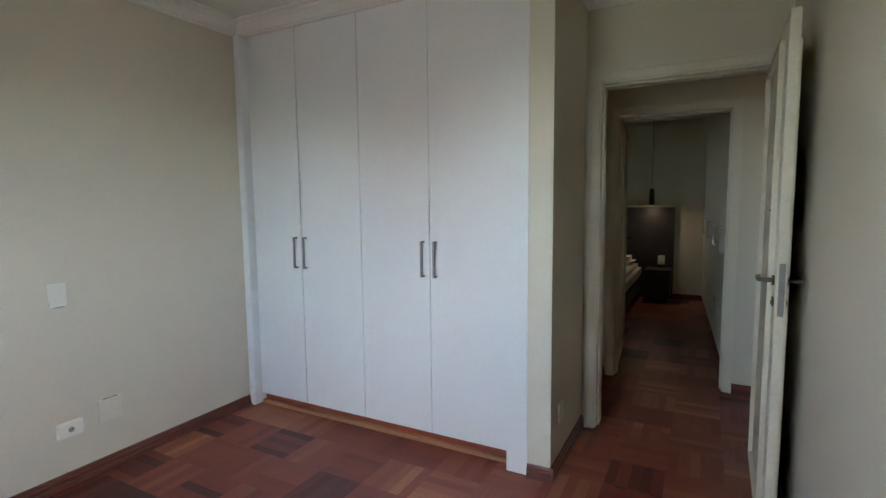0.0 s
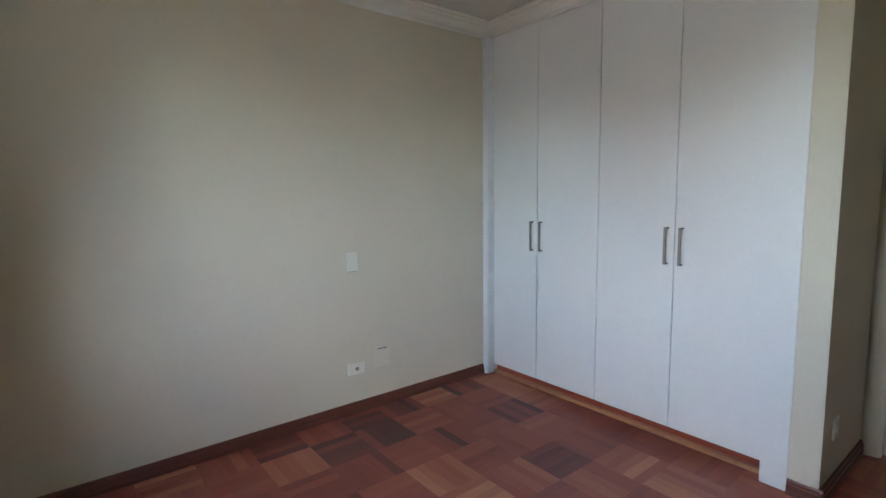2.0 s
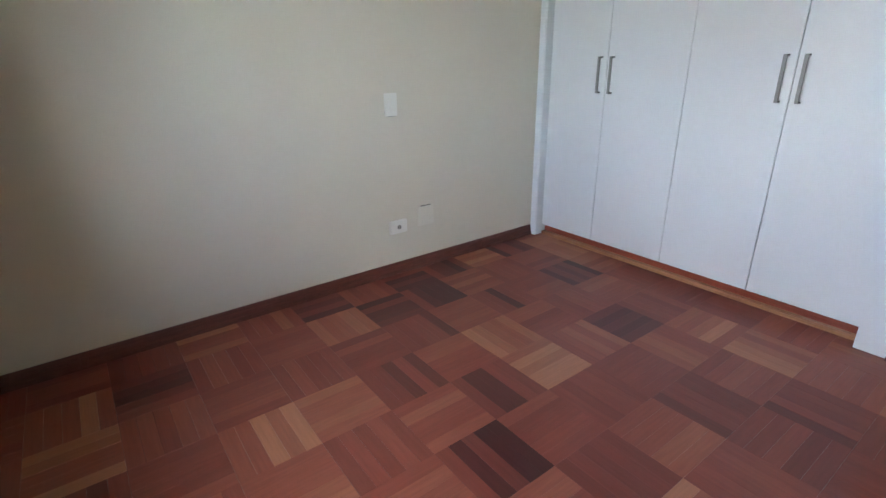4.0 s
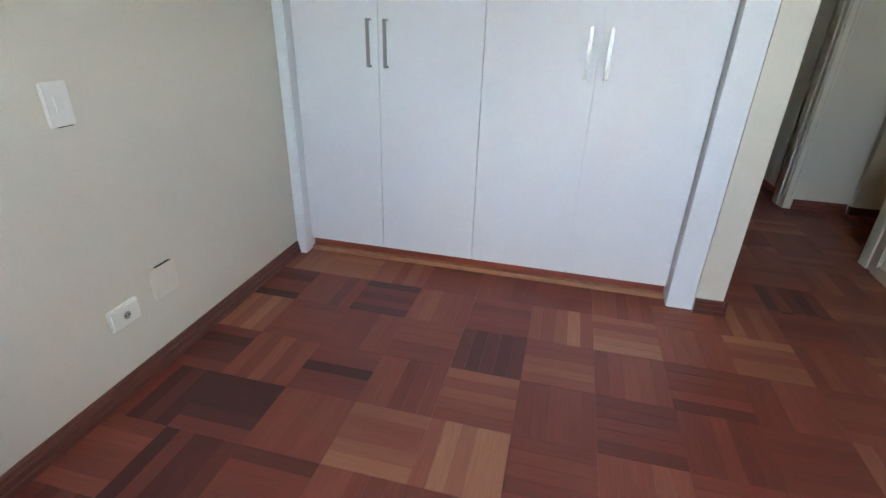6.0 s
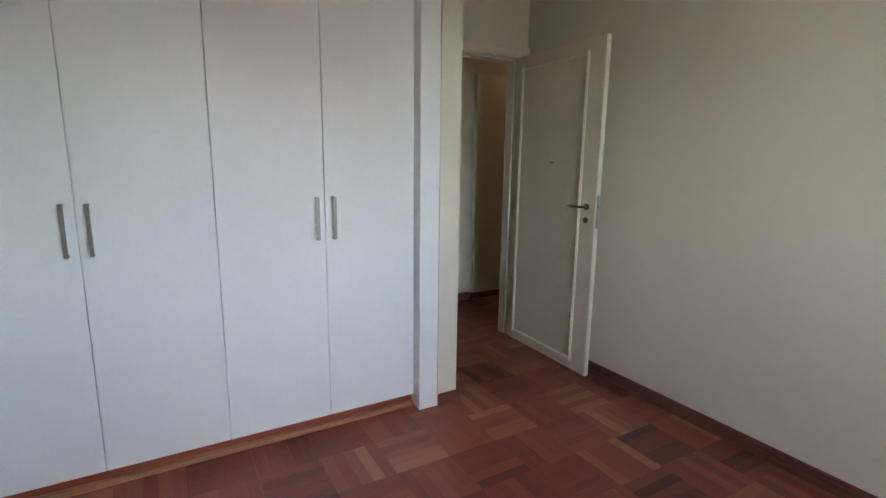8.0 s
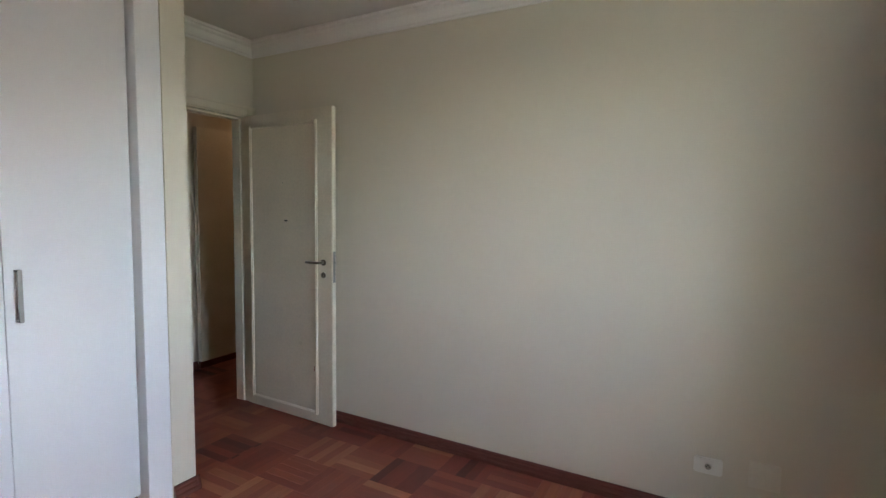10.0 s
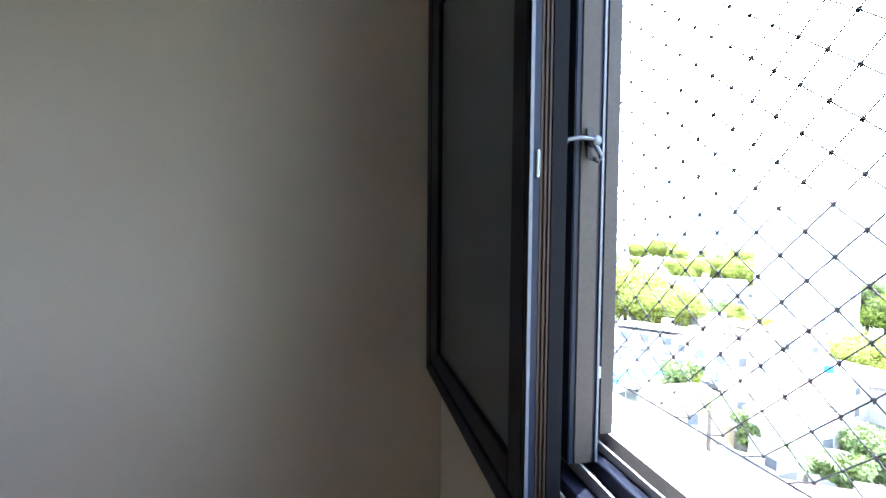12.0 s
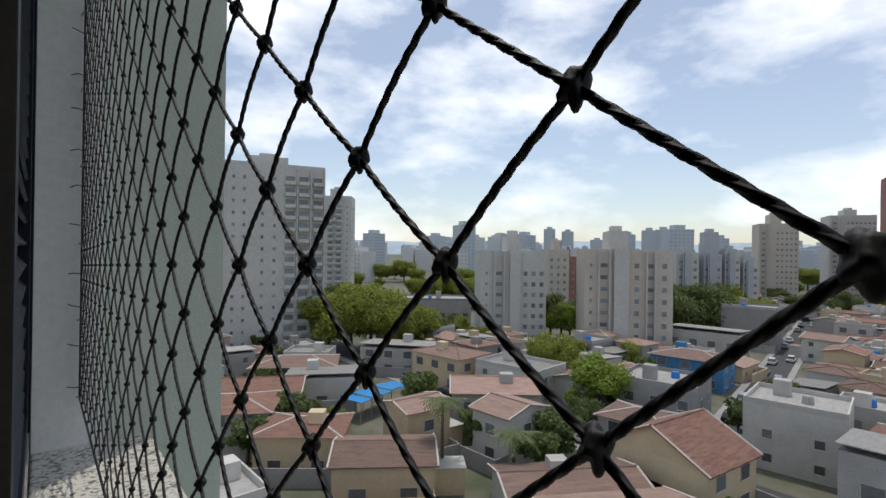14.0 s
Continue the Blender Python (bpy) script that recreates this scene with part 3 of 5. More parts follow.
structure(box("window_sill", (WX0 - 0.03, -0.36, 1.002), (3.1195, -0.147, 1.034), GRANITE, bevel=0.003), "speckled pale granite outer sill", "sill")
for x0, x1 in ((3.2005, 3.75), (0.52, 1.07)):
    structure(box("facade_pilaster", (x0, -0.54, -24), (x1, OUT - 0.001 if x0 < 2 else -0.10, 14), OUT_GREEN), "pale green rendered facade pilaster", "facade")
structure(boxes("facade", [((-8, -0.26, -24), (3.2, 10, -0.32)), ((3.75, -0.26, -24), (12, -0.12, 14)), ((-8, -0.26, 2.95), (3.2, 10, 14))], OUT_GREEN),
          "pale green rendered apartment block facade", "facade")


# ---- safety net ----
def safety_net():
    """Diamond netting of twisted cord, tied off on an edge cord with hooks."""
    NY = -0.226
    X0, X1, Z0, Z1 = WX0 + 0.03, 3.105, 1.14, 2.285
    root = thing("safety_net", (2.16, NY, Z0), "black knotted nylon safety net across the window", "safety net")
    rand = random.Random(5)

    def lattice(i, j):
        """The net hangs a little askew."""
        return 1.9228 + 0.0367 * i + 0.0026 * j, 1.4930 + 0.0302 * j - 0.0012 * i

    def strand(bm, a, b, turns=2.9, steps=36, sides=12):
        """Three-ply cord: a trefoil section that turns on its way, and sags a little."""
        a, b = Vector(a), Vector(b)
        way = (b - a).normalized()
        out = Vector((0, 1, 0))
        side = way.cross(out).normalized()
        rings = []
        for k in range(steps + 1):
            t = k / steps
            c = a.lerp(b, t) + out * 0.0010 * math.sin(math.pi * t)
            ring = []
            for q in range(sides):
                w = 2 * math.pi * q / sides
                r = 0.00068 + 0.00040 * abs(math.cos(1.5 * w))
                ring.append(bm.verts.new(c + r * (math.cos(w + 2 * math.pi * turns * t) * side + math.sin(w + 2 * math.pi * turns * t) * out)))
            rings.append(ring)
        for p, q in zip(rings, rings[1:]):
            for k in range(sides):
                bm.faces.new((p[k], p[(k + 1) % sides], q[(k + 1) % sides], q[k]))

    def knot(bm, c):
        """A sheet-bend knot: one lump with crossing ridges."""
        v = bmesh.ops.create_uvsphere(bm, u_segments=18, v_segments=12, radius=1.0)["verts"]
        for q in v:
            n = q.co.normalized()
            r = 0.0029 + 0.00055 * math.sin(3 * math.atan2(n.z + 0.3 * n.x, n.x) + 4 * n.y) + 0.00045 * math.cos(5 * n.z + 3 * n.x)
            q.co = Vector((n.x * r * 0.88, n.y * r * 0.95, n.z * r * 1.28)) + Vector(c)

    shared = {}
    for key, dx, dz in (("up", 0.0393, 0.0290), ("down", 0.0341, -0.0314)):
        bm = bmesh.new()
        strand(bm, (0, 0, 0), (dx, 0, dz))
        finish(bm)
        me = bpy.data.meshes.new("cord")
        bm.to_mesh(me)
        bm.free()
        me.shade_smooth()
        me.materials.append(ROPE)
        shared[key] = me
    bm = bmesh.new()
    knot(bm, (0, 0, 0))
    finish(bm)
    me = bpy.data.meshes.new("knot")
    bm.to_mesh(me)
    bm.free()
    me.shade_smooth()
    me.materials.append(ROPE)
    shared["knot"] = me
    rest = bmesh.new()
    def inside(i, j):
        x, z = lattice(i, j)
        return X0 < x < X1 and Z0 < z < Z1

    def place(mesh, name, at):
        ob = new(name, mesh)
        ob.parent = root
        ob.location = Vector(at) - ORIGIN[root]

    def thin(a, b):
        a, b = Vector(a), Vector(b)
        m = (a + b) / 2 + Vector((0, 0.0008, 0))
        add_tube(rest, [a, m, b], 0.0010, 5, caps=False)

    for i in range(-24, 40):
        for j in range(-14, 32):
            if (i + j) % 2 or not inside(i, j):
                continue
            x, z = lattice(i, j)
            near = 1.62 < x < 2.24 and 1.22 < z < 1.72
            if near:
                place(shared["knot"], "knot", (x, NY, z))
            else:
                add = bmesh.ops.create_icosphere(rest, subdivisions=1, radius=0.0031)["verts"]
                bmesh.ops.translate(rest, verts=add, vec=(x, NY, z))
            for key, dz in (("up", 1), ("down", -1)):
                x2, z2 = lattice(i + 1, j + dz)
                if inside(i + 1, j + dz):
                    if near:
                        place(shared[key], "cord", (x, NY, z))
                    else:
                        thin((x, NY, z), (x2, NY, z2))
                elif x2 < X1 + 0.03:
                    thin((x, NY, z), (min(x2, X1 - 0.001), NY, min(max(z2, Z0 + 0.001), Z1 - 0.001)))
    tagged(part("netting", rest, ROPE, root, "far part of the black netting", smooth=True), kind="stuff")
    xe, ze, zt, xw = X1, Z0, Z1, X0
    bm = bmesh.new()
    add_tube(bm, [(xe, NY, ze), (xe, NY, zt), (xw, NY, zt), (xw, NY, ze), (xe, NY, ze)], 0.0017, 6)
    part("edge_cord", bm, ROPE, root, "black edge cord")
    hooks = [(xe, ze + k * 0.165, 1) for k in range(7)]
    for x, z, s in hooks:
        bm = bmesh.new()
        add_tube(bm, [(3.121, NY + 0.004, z), (xe + 0.006, NY + 0.004, z), (xe - 0.003, NY + 0.002, z + 0.004), (xe - 0.006, NY - 0.003, z + 0.001), (xe - 0.002, NY - 0.006, z - 0.003)], 0.0016, 6)
        part("hook", bm, GALVANISED, root, "small galvanised screw hook")
    for k in range(13):
        z = ze + 0.02 + k * 0.085 + rand.uniform(-0.01, 0.01)
        bm = bmesh.new()
        add_tube(bm, [(xe, NY, z), (xe - 0.004, NY + 0.010, z + 0.002), (xe - 0.002, NY + 0.022, z + rand.uniform(-0.006, 0.008))], 0.0011, 5)
        part("tie_end", bm, ROPE, root, "loose cord end")


safety_net()


# ---- fittings on the walls ----
def wall_plate(name, at, out, size, mat, label, category, rocker=None, holes=(), edge_shadows=(), deep=0.009, well=None):
    """A cover plate on a wall; out: the way the wall looks."""
    o = Vector(out)
    side = Vector((0, 0, 1)).cross(o)
    root = thing(name, at, label, category)
    c = Vector(at)

    def slab(nm, u, v, w, h, d0, d1, m, lab="", bevel=0.0):
        pts = [c + side * (u + su * w / 2) + Vector((0, 0, v + sv * h / 2)) + o * d for su in (-1, 1) for sv in (-1, 1) for d in (d0, d1)]
        lo = [min(p[i] for p in pts) for i in range(3)]
        hi = [max(p[i] for p in pts) for i in range(3)]
        box(nm, lo, hi, m, root, lab, bevel)
    slab("plate", 0, 0, size[0], size[1], 0, deep, mat, bevel=min(0.006, deep * 0.35))
    if rocker:
        slab("rocker", rocker[0], rocker[1], rocker[2], rocker[3], deep + 0.0002, deep + 0.0045, mat, bevel=0.0015)
    # thin dark strips stand in for the shadow line beside the plate
    for v in edge_shadows:
        slab("shadow_gap", 0.004, v, size[0] * 0.6, 0.0008, 0.0, deep + 0.0006, HOLE, "dark strip painted as the shadow along the plate's edge")
    if well:
        bm = bmesh.new()
        p = c + side * well[0] + Vector((0, 0, well[1]))
        add_tube(bm, [p + o * (deep + 0.0002), p + o * (deep + 0.0032)], well[2], 20)
        part("socket_ring", bm, mat, root, "round raised socket rim")
        # the recess is a flat disc, its shade put into the colour
        bm = bmesh.new()
        add_tube(bm, [p + o * (deep + 0.0030), p + o * (deep + 0.0036)], well[2] * 0.72, 20)
        part("socket_well", bm, PLATE_SHADE, root, "grey disc painted as the shaded inside of the socket")
    for u, v in holes:
        d = deep + (0.0032 if well else 0.0041)
        slab("pin_hole", u, v, 0.005, 0.005, d, d + 0.0010, HOLE, "dark socket hole")


wall_plate("light_switch", (0.0005, 1.940, 0.972), (1, 0, 0), (0.078, 0.118), SWITCH_PLASTIC, "white plastic light switch on the cream wall", "light switch", (0, 0, 0.026, 0.044), edge_shadows=(-0.0600,))
wall_plate("wall_socket", (0.0005, 1.945, 0.292), (1, 0, 0), (0.118, 0.078), SWITCH_PLASTIC, "white plastic socket low on the cream wall", "wall socket",
           holes=((-0.006, 0.0), (0.006, 0.0)), deep=0.020, well=(0.0, 0.0, 0.019))
wall_plate("blank_plate", (0.0005, 2.140, 0.322), (1, 0, 0), (0.120, 0.120), PAINTED_PLATE, "painted-over square blank cover plate", "cover plate", edge_shadows=(0.0605,))
wall_plate("wall_socket", (W - 0.0005, 0.760, 0.280), (-1, 0, 0), (0.118, 0.078), SWITCH_PLASTIC, "white plastic socket above the skirting board", "wall socket",
           holes=((-0.006, 0.0), (0.006, 0.0), (0, 0.006)), deep=0.018, well=(0.0, 0.0, 0.019))
wall_plate("blank_plate", (W - 0.0005, 0.540, 0.285), (-1, 0, 0), (0.120, 0.120), PAINTED_PLATE, "painted-over square blank cover plate", "cover plate")
wall_plate("wall_socket", (2.1525, 3.225, 0.300), (1, 0, 0), (0.078, 0.100), SWITCH_PLASTIC, "small white socket on the wall end", "wall socket", (0, 0, 0.026, 0.034))

# ---- corridor ----
def corridor_closet():
    root = thing("corridor_closet", (3.9, 4.74, 0), "cream flush closet with tall doors in the corridor", "closet")
    box("kickboard", (3.372, 4.742, 0), (4.70, 4.7695, 0.062), SKIRTING, root, "dark red wooden kickboard")
    for a, b, hx in ((3.372, 3.765, 3.727), (3.770, 4.20, 3.81), (4.205, 4.70, 4.66)):
        door = box("door", (a, 4.722, 0.066), (b, 4.7695, 2.13), DOOR_PAINT, root, bevel=0.002)
        bar_handle(door, hx, 4.722, 0.963, 1.158)


corridor_closet()


def second_door():
    door = tagged(thing("door_2", (0, 0, 0), "cream panel door standing open into the second bedroom", "door"), kind="structure")
    leaf = box("leaf", (0, -0.0175, 0.006), (0.76, 0.0175, 2.035), DOOR_PAINT, door, bevel=0.003)
    for a, b in (((0.055, 0.066), (0.079, 1.97)), ((0.62, 0.066), (0.644, 1.97)), ((0.079, 0.066), (0.62, 0.09)), ((0.079, 1.946), (0.62, 1.97))):
        box("moulding", (a[0], -0.033, a[1]), (b[0], -0.0176, b[1]), DOOR_PAINT, leaf, bevel=0.005)
    lever(leaf, 0.69, 1.05, -0.0175, -1)
    for z in (0.25, 1.05, 1.80):
        box("hinge", (-0.012, -0.030, z - 0.045), (0.004, -0.016, z + 0.045), BRASS, door, "dull brass hinge", bevel=0.003)
    door.matrix_basis = pose(2.178, 4.905, 0, 0, 0, 94)


second_door()


# ---- second bedroom, seen through the doorways ----
def bedroom_wardrobe():
    turned = Matrix.Translation((2.884, 8.38, 0)) @ Matrix.Rotation(radians(2.9), 4, "Z") @ Matrix.Translation((-2.884, -8.38, 0))
    turned = Matrix.Translation((-0.084, 0, 0)) @ turned
    for k in range(4):
        y0 = 5.02 + k * 0.84
        root = thing("wardrobe", (2.9, y0 + 0.42, 0), "cream wardrobe unit with bar handles in the second bedroom", "wardrobe", "wardrobes of the second bedroom")
        box("body", (2.905, y0, 0.07), (3.495, y0 + 0.838, 2.36), DOOR_PAINT, root)
        box("kickboard", (2.93, y0, 0), (3.495, y0 + 0.838, 0.068), KICK_WOOD, root, "dark wooden kickboard")
        box("top_filler", (2.90, y0, 2.37), (3.495, y0 + 0.838, H - 0.002), DOOR_PAINT, root)
        for a, b, hy in ((0.003, 0.417, 0.378), (0.421, 0.835, 0.46)):
            door = box("door", (2.884, y0 + a, 0.074), (2.903, y0 + b, 2.355), DOOR_PAINT, root, bevel=0.0015)
            boxes("handle", [((2.852, y0 + hy - 0.007, 0.96), (2.860, y0 + hy + 0.007, 1.16)), ((2.860, y0 + hy - 0.007, 0.96), (2.884, y0 + hy + 0.007, 0.968)),
                             ((2.860, y0 + hy - 0.007, 1.152), (2.884, y0 + hy + 0.007, 1.16))], STEEL, door, "steel bar handle")
        root.matrix_basis = turned @ Matrix.Translation((2.9, y0 + 0.42, 0))


def bed_group():
    root = thing("headboard", (1.3, 8.37, 0), "dark wood panelled headboard on the wall", "headboard")
    for a, b in ((0.24, 1.33), (1.335, 2.435)):
        box("panel", (a, 8.335, 0.0), (b, 8.379, 1.305), DARK_PANEL, root, bevel=0.004)
    root = thing("nightstand", (2.28, 8.15, 0), "dark wood nightstand beside the bed", "nightstand")
    box("body", (2.10, 7.98, 0.08), (2.42, 8.33, 0.43), DARK_PANEL, root, bevel=0.004)
    box("drawer", (2.112, 7.962, 0.10), (2.408, 7.979, 0.40), DARK_PANEL, root, bevel=0.002)
    box("top", (2.09, 7.955, 0.4305), (2.43, 8.333, 0.452), DARK_PANEL, root, bevel=0.003)
    box("plinth", (2.13, 8.00, 0), (2.39, 8.31, 0.079), DARK_PANEL, root)
    root = thing("socket_plate", (2.28, 8.333, 0.55), "white socket plate on the dark headboard", "wall socket")
    box("plate", (2.235, 8.325, 0.49), (2.325, 8.3345, 0.62), SWITCH_PLASTIC, root, bevel=0.002)
    box("insert", (2.26, 8.320, 0.525), (2.30, 8.3245, 0.585), SWITCH_PLASTIC, root, bevel=0.001)
    root = thing("bed", (1.1, 7.3, 0), "made double bed with pale linen", "bed")
    box("base", (0.46, 6.35, 0.12), (2.02, 8.30, 0.30), DARK_PANEL, root, "dark bed base", bevel=0.01)
    for x in (0.54, 1.94):
        for y in (6.43, 8.20):
            box("leg", (x - 0.03, y - 0.03, 0), (x + 0.03, y + 0.03, 0.12), DARK_PANEL, root)
    box("mattress", (0.48, 6.37, 0.301), (2.03, 8.29, 0.50), LINEN, root, "pale mattress and bedspread", bevel=0.05)
    for x in (0.62, 1.36):
        root = thing("pillow", (x + 0.3, 8.05, 0.50), "pale linen pillow on the bed", "pillow", "pillows of the bed")
        box("cushion", (x, 7.86, 0.501), (x + 0.60, 8.27, 0.62), LINEN, root, bevel=0.06)
    root = thing("pendant_lamp", (2.15, 8.1, H), "slim black pendant lamp on a long cord", "pendant lamp")
    bm = bmesh.new()
    add_tube(bm, [(2.15, 8.1, H - 0.001), (2.15, 8.1, H - 0.03)], 0.055, 20)
    part("canopy", bm, BLACK_METAL, root)
    bm = bmesh.new()
    add_tube(bm, [(2.15, 8.1, H - 0.03), (2.15, 8.1, 1.56)], 0.003, 6)
    part("cord", bm, BLACK_METAL, root)
    bm = bmesh.new()
    add_tube(bm, [(2.15, 8.1, 1.56), (2.15, 8.1, 1.53), (2.15, 8.1, 1.34)], 0.026, 18, caps=False, taper=0.036)
    part("shade", bm, BLACK_METAL, root, "black metal tube shade")


bedroom_wardrobe()
bed_group()

# ---- the town below the window ----
GROUND = -24.0
HOUSE_WHITE = material("white_house_paint", (0.50, 0.48, 0.44), 0.9, amount=0.10, scale=0.5, fine=6, bump=0, spread=0.18)
HOUSE_TAN = material("tan_house_paint", (0.58, 0.46, 0.30), 0.9, amount=0.10, scale=0.5, fine=6, bump=0, spread=0.15)
HOUSE_GREY = material("grey_house_paint", (0.33, 0.32, 0.31), 0.9, amount=0.12, scale=0.5, fine=6, bump=0, spread=0.2)
HOUSE_BLUE = material("blue_house_paint", (0.06, 0.22, 0.42), 0.85, amount=0.10, scale=0.5, fine=6, bump=0)
TILES = material("terracotta_tiles", (0.315, 0.168, 0.122), 0.9, amount=0.28, scale=0.6, fine=4, stretch=(1, 6, 1), bump=0.6, bump_distance=0.06, spread=0.22)
TILES_OLD = material("weathered_brown_tiles", (0.25, 0.155, 0.12), 0.92, dark=(0.12, 0.085, 0.072), scale=0.5, fine=4, stretch=(1, 6, 1), bump=0.6, bump_distance=0.06, spread=0.25)
TILES_PINK = material("faded_pink_tiles", (0.38, 0.255, 0.205), 0.92, dark=(0.22, 0.145, 0.115), scale=0.5, fine=4, stretch=(1, 6, 1), bump=0.6, bump_distance=0.06, spread=0.2)
FIBRE = material("fibre_cement_roof", (0.36, 0.35, 0.33), 0.9, amount=0.15, scale=0.5, fine=4, stretch=(5, 1, 1), bump=0.5, bump_distance=0.05, spread=0.3)
BLUE_TANK = material("blue_water_tank", (0.02, 0.20, 0.55), 0.45, amount=0.08, bump=0)
AWNING = material("blue_canvas", (0.02, 0.25, 0.58), 0.7, amount=0.12, scale=0.4, fine=5, bump=0)
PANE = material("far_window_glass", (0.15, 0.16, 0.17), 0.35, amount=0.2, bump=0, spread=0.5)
# glass paled in its base colour to paint in the haze of distance
PANE_FAR = material("haze_tinted_window_glass", (0.24, 0.26, 0.28), 0.5, amount=0.2, bump=0, spread=0.35)
SURROUND = material("pale_window_surround", (0.56, 0.54, 0.50), 0.8, amount=0.08, bump=0)
VERGE = material("pale_mortar_verge", (0.62, 0.56, 0.50), 0.9, amount=0.12, scale=1.5, fine=8, bump=0)
TOWER_WHITE = material("white_tower_render", (0.53, 0.52, 0.49), 0.9, amount=0.08, scale=0.1, fine=1.2, bump=0)
TOWER_CREAM = material("cream_tower_render", (0.54, 0.49, 0.42), 0.9, amount=0.08, scale=0.1, fine=1.2, bump=0)
TOWER_GREY = material("grey_tower_render", (0.42, 0.44, 0.46), 0.9, amount=0.08, scale=0.1, fine=1.2, bump=0)
TOWER_RED = material("brown_red_tower_render", (0.34, 0.16, 0.13), 0.9, amount=0.1, scale=0.1, fine=1.2, bump=0)
# skyline facades: wall and glass colours are paled to imitate haze
FAR = [far_windows_material("far_facade_white_haze", (0.60, 0.61, 0.62), (0.43, 0.45, 0.47), 3.1),
       far_windows_material("far_facade_grey_haze", (0.46, 0.50, 0.54), (0.35, 0.39, 0.43), 3.0),
       far_windows_material("far_facade_cream_haze", (0.58, 0.57, 0.55), (0.42, 0.43, 0.44), 3.2)]
LEAF = material("tree_leaves", (0.270, 0.300, 0.045), 0.6, amount=0.25, scale=0.6, fine=3, bump=0, spread=0.45)
LEAF_DARK = material("dark_tree_leaves", (0.125, 0.170, 0.045), 0.6, amount=0.25, scale=0.6, fine=3, bump=0, spread=0.45)
LEAF_BRIGHT = material("bright_tree_leaves", (0.22, 0.29, 0.035), 0.6, amount=0.2, scale=0.6, fine=3, bump=0, spread=0.4)


def let_light_through(m, share, tint):
    n, l = m.node_tree.nodes, m.node_tree.links
    out = n["Material Output"]
    thin, mix = n.new("ShaderNodeBsdfTranslucent"), n.new("ShaderNodeMixShader")
    thin.inputs["Color"].default_value = (*tint, 1)
    mix.inputs["Fac"].default_value = share
    l.new(n["Principled BSDF"].outputs[0], mix.inputs[1])
    l.new(thin.outputs[0], mix.inputs[2])
    l.new(mix.outputs[0], out.inputs["Surface"])


let_light_through(LEAF, 0.35, (0.30, 0.36, 0.05))
let_light_through(LEAF_BRIGHT, 0.35, (0.28, 0.40, 0.04))
let_light_through(LEAF_DARK, 0.3, (0.16, 0.22, 0.05))
BARK = material("bark", (0.13, 0.10, 0.075), 0.9, amount=0.25, scale=2, fine=12, bump=0.4)
ASPHALT = material("asphalt", (0.075, 0.075, 0.078), 0.9, amount=0.15, scale=0.3, fine=8, bump=0.1)
PAVING = material("concrete_paving", (0.36, 0.35, 0.33), 0.9, amount=0.15, scale=0.4, fine=5, bump=0.1)
SOIL = material("town_ground", (0.17, 0.155, 0.125), 0.95, dark=(0.06, 0.085, 0.035), scale=0.03, fine=0.25, bump=0)
# hills: the blue-grey of distant haze is painted into the base colour
HILL = material("haze_painted_hill", (0.42, 0.50, 0.57), 1.0, amount=0.12, scale=0.004, fine=0.02, bump=0)
CAR_PAINTS = [material("white_car_paint", (0.7, 0.7, 0.7), 0.3, amount=0.02, bump=0), material("black_car_paint", (0.03, 0.03, 0.035), 0.25, amount=0.05, bump=0),
              material("silver_car_paint", (0.42, 0.43, 0.45), 0.3, 0.5, amount=0.04, bump=0)]
TYRE = material("tyre_rubber", (0.02, 0.02, 0.02), 0.8, amount=0.1, bump=0)


def polar(az, dist):
    """A place on the ground: degrees from straight out of the window towards the pilaster, metres."""
    return 1.8 + dist * math.sin(radians(az)), -0.16 - dist * math.cos(radians(az))


def ground():
    bm = bmesh.new()
    bmesh.ops.create_grid(bm, x_segments=40, y_segments=40, size=4500)
    bmesh.ops.translate(bm, verts=bm.verts, vec=(0, 0, GROUND))
    structure(part("ground", bm, SOIL), "dusty town ground with patches of green", "ground")
    rand = random.Random(3)
    for k in range(5):
        bm = bmesh.new()
        d0, n = 2600 + 320 * k, 60
        rows = []
        ph = [rand.uniform(0, 6) for _ in range(4)]
        for i in range(n + 1):
            az = -25 + 130 * i / n
            h = 34 + 15 * k + 20 * math.sin(az * 0.11 + ph[0]) + 11 * math.sin(az * 0.31 + ph[1]) + 5 * math.sin(az * 0.83 + ph[2])
            x, y = polar(az, d0)
            x2, y2 = polar(az, d0 + 300)
            rows.append([bm.verts.new((x, y, GROUND - 1)), bm.verts.new((x * 1.03, y * 1.03, GROUND + h * 0.7)), bm.verts.new((x2, y2, GROUND + h))])
        for a, b in zip(rows, rows[1:]):
            for q in range(2):
                bm.faces.new((a[q], b[q], b[q + 1], a[q + 1]))
        structure(part("backdrop_hills", bm, HILL, smooth=True), "hills on the horizon with blue-grey haze painted in", "hills")


ground()


# streets: one straight away from the building, two across it
def strip(name, x0, x1, y0, y1, z, mat, label, category):
    structure(box(name, (x0, y0, GROUND - 0.2), (x1, y1, GROUND + z), mat), label, category)


STREET = pose(26.9, -63, 0, 0, 0, 10.6)
STREET_BACK = STREET.inverted()


def on_street(x, y, half):
    p = STREET_BACK @ Vector((x, y, 0))
    return abs(p.x) < half and p.y < 4


def street_strip(name, x0, x1, z, mat, label, category):
    ob = box(name, (x0, -360, GROUND - 0.2), (x1, -1.5, GROUND + z), mat)
    ob.matrix_basis = STREET
    structure(ob, label, category)


street_strip("road", -2.5, 2.5, 0.02, ASPHALT, "grey asphalt street between houses", "road")
strip("road", -60, 170, -61.9, -55.5, 0.024, ASPHALT, "grey asphalt cross street", "road")
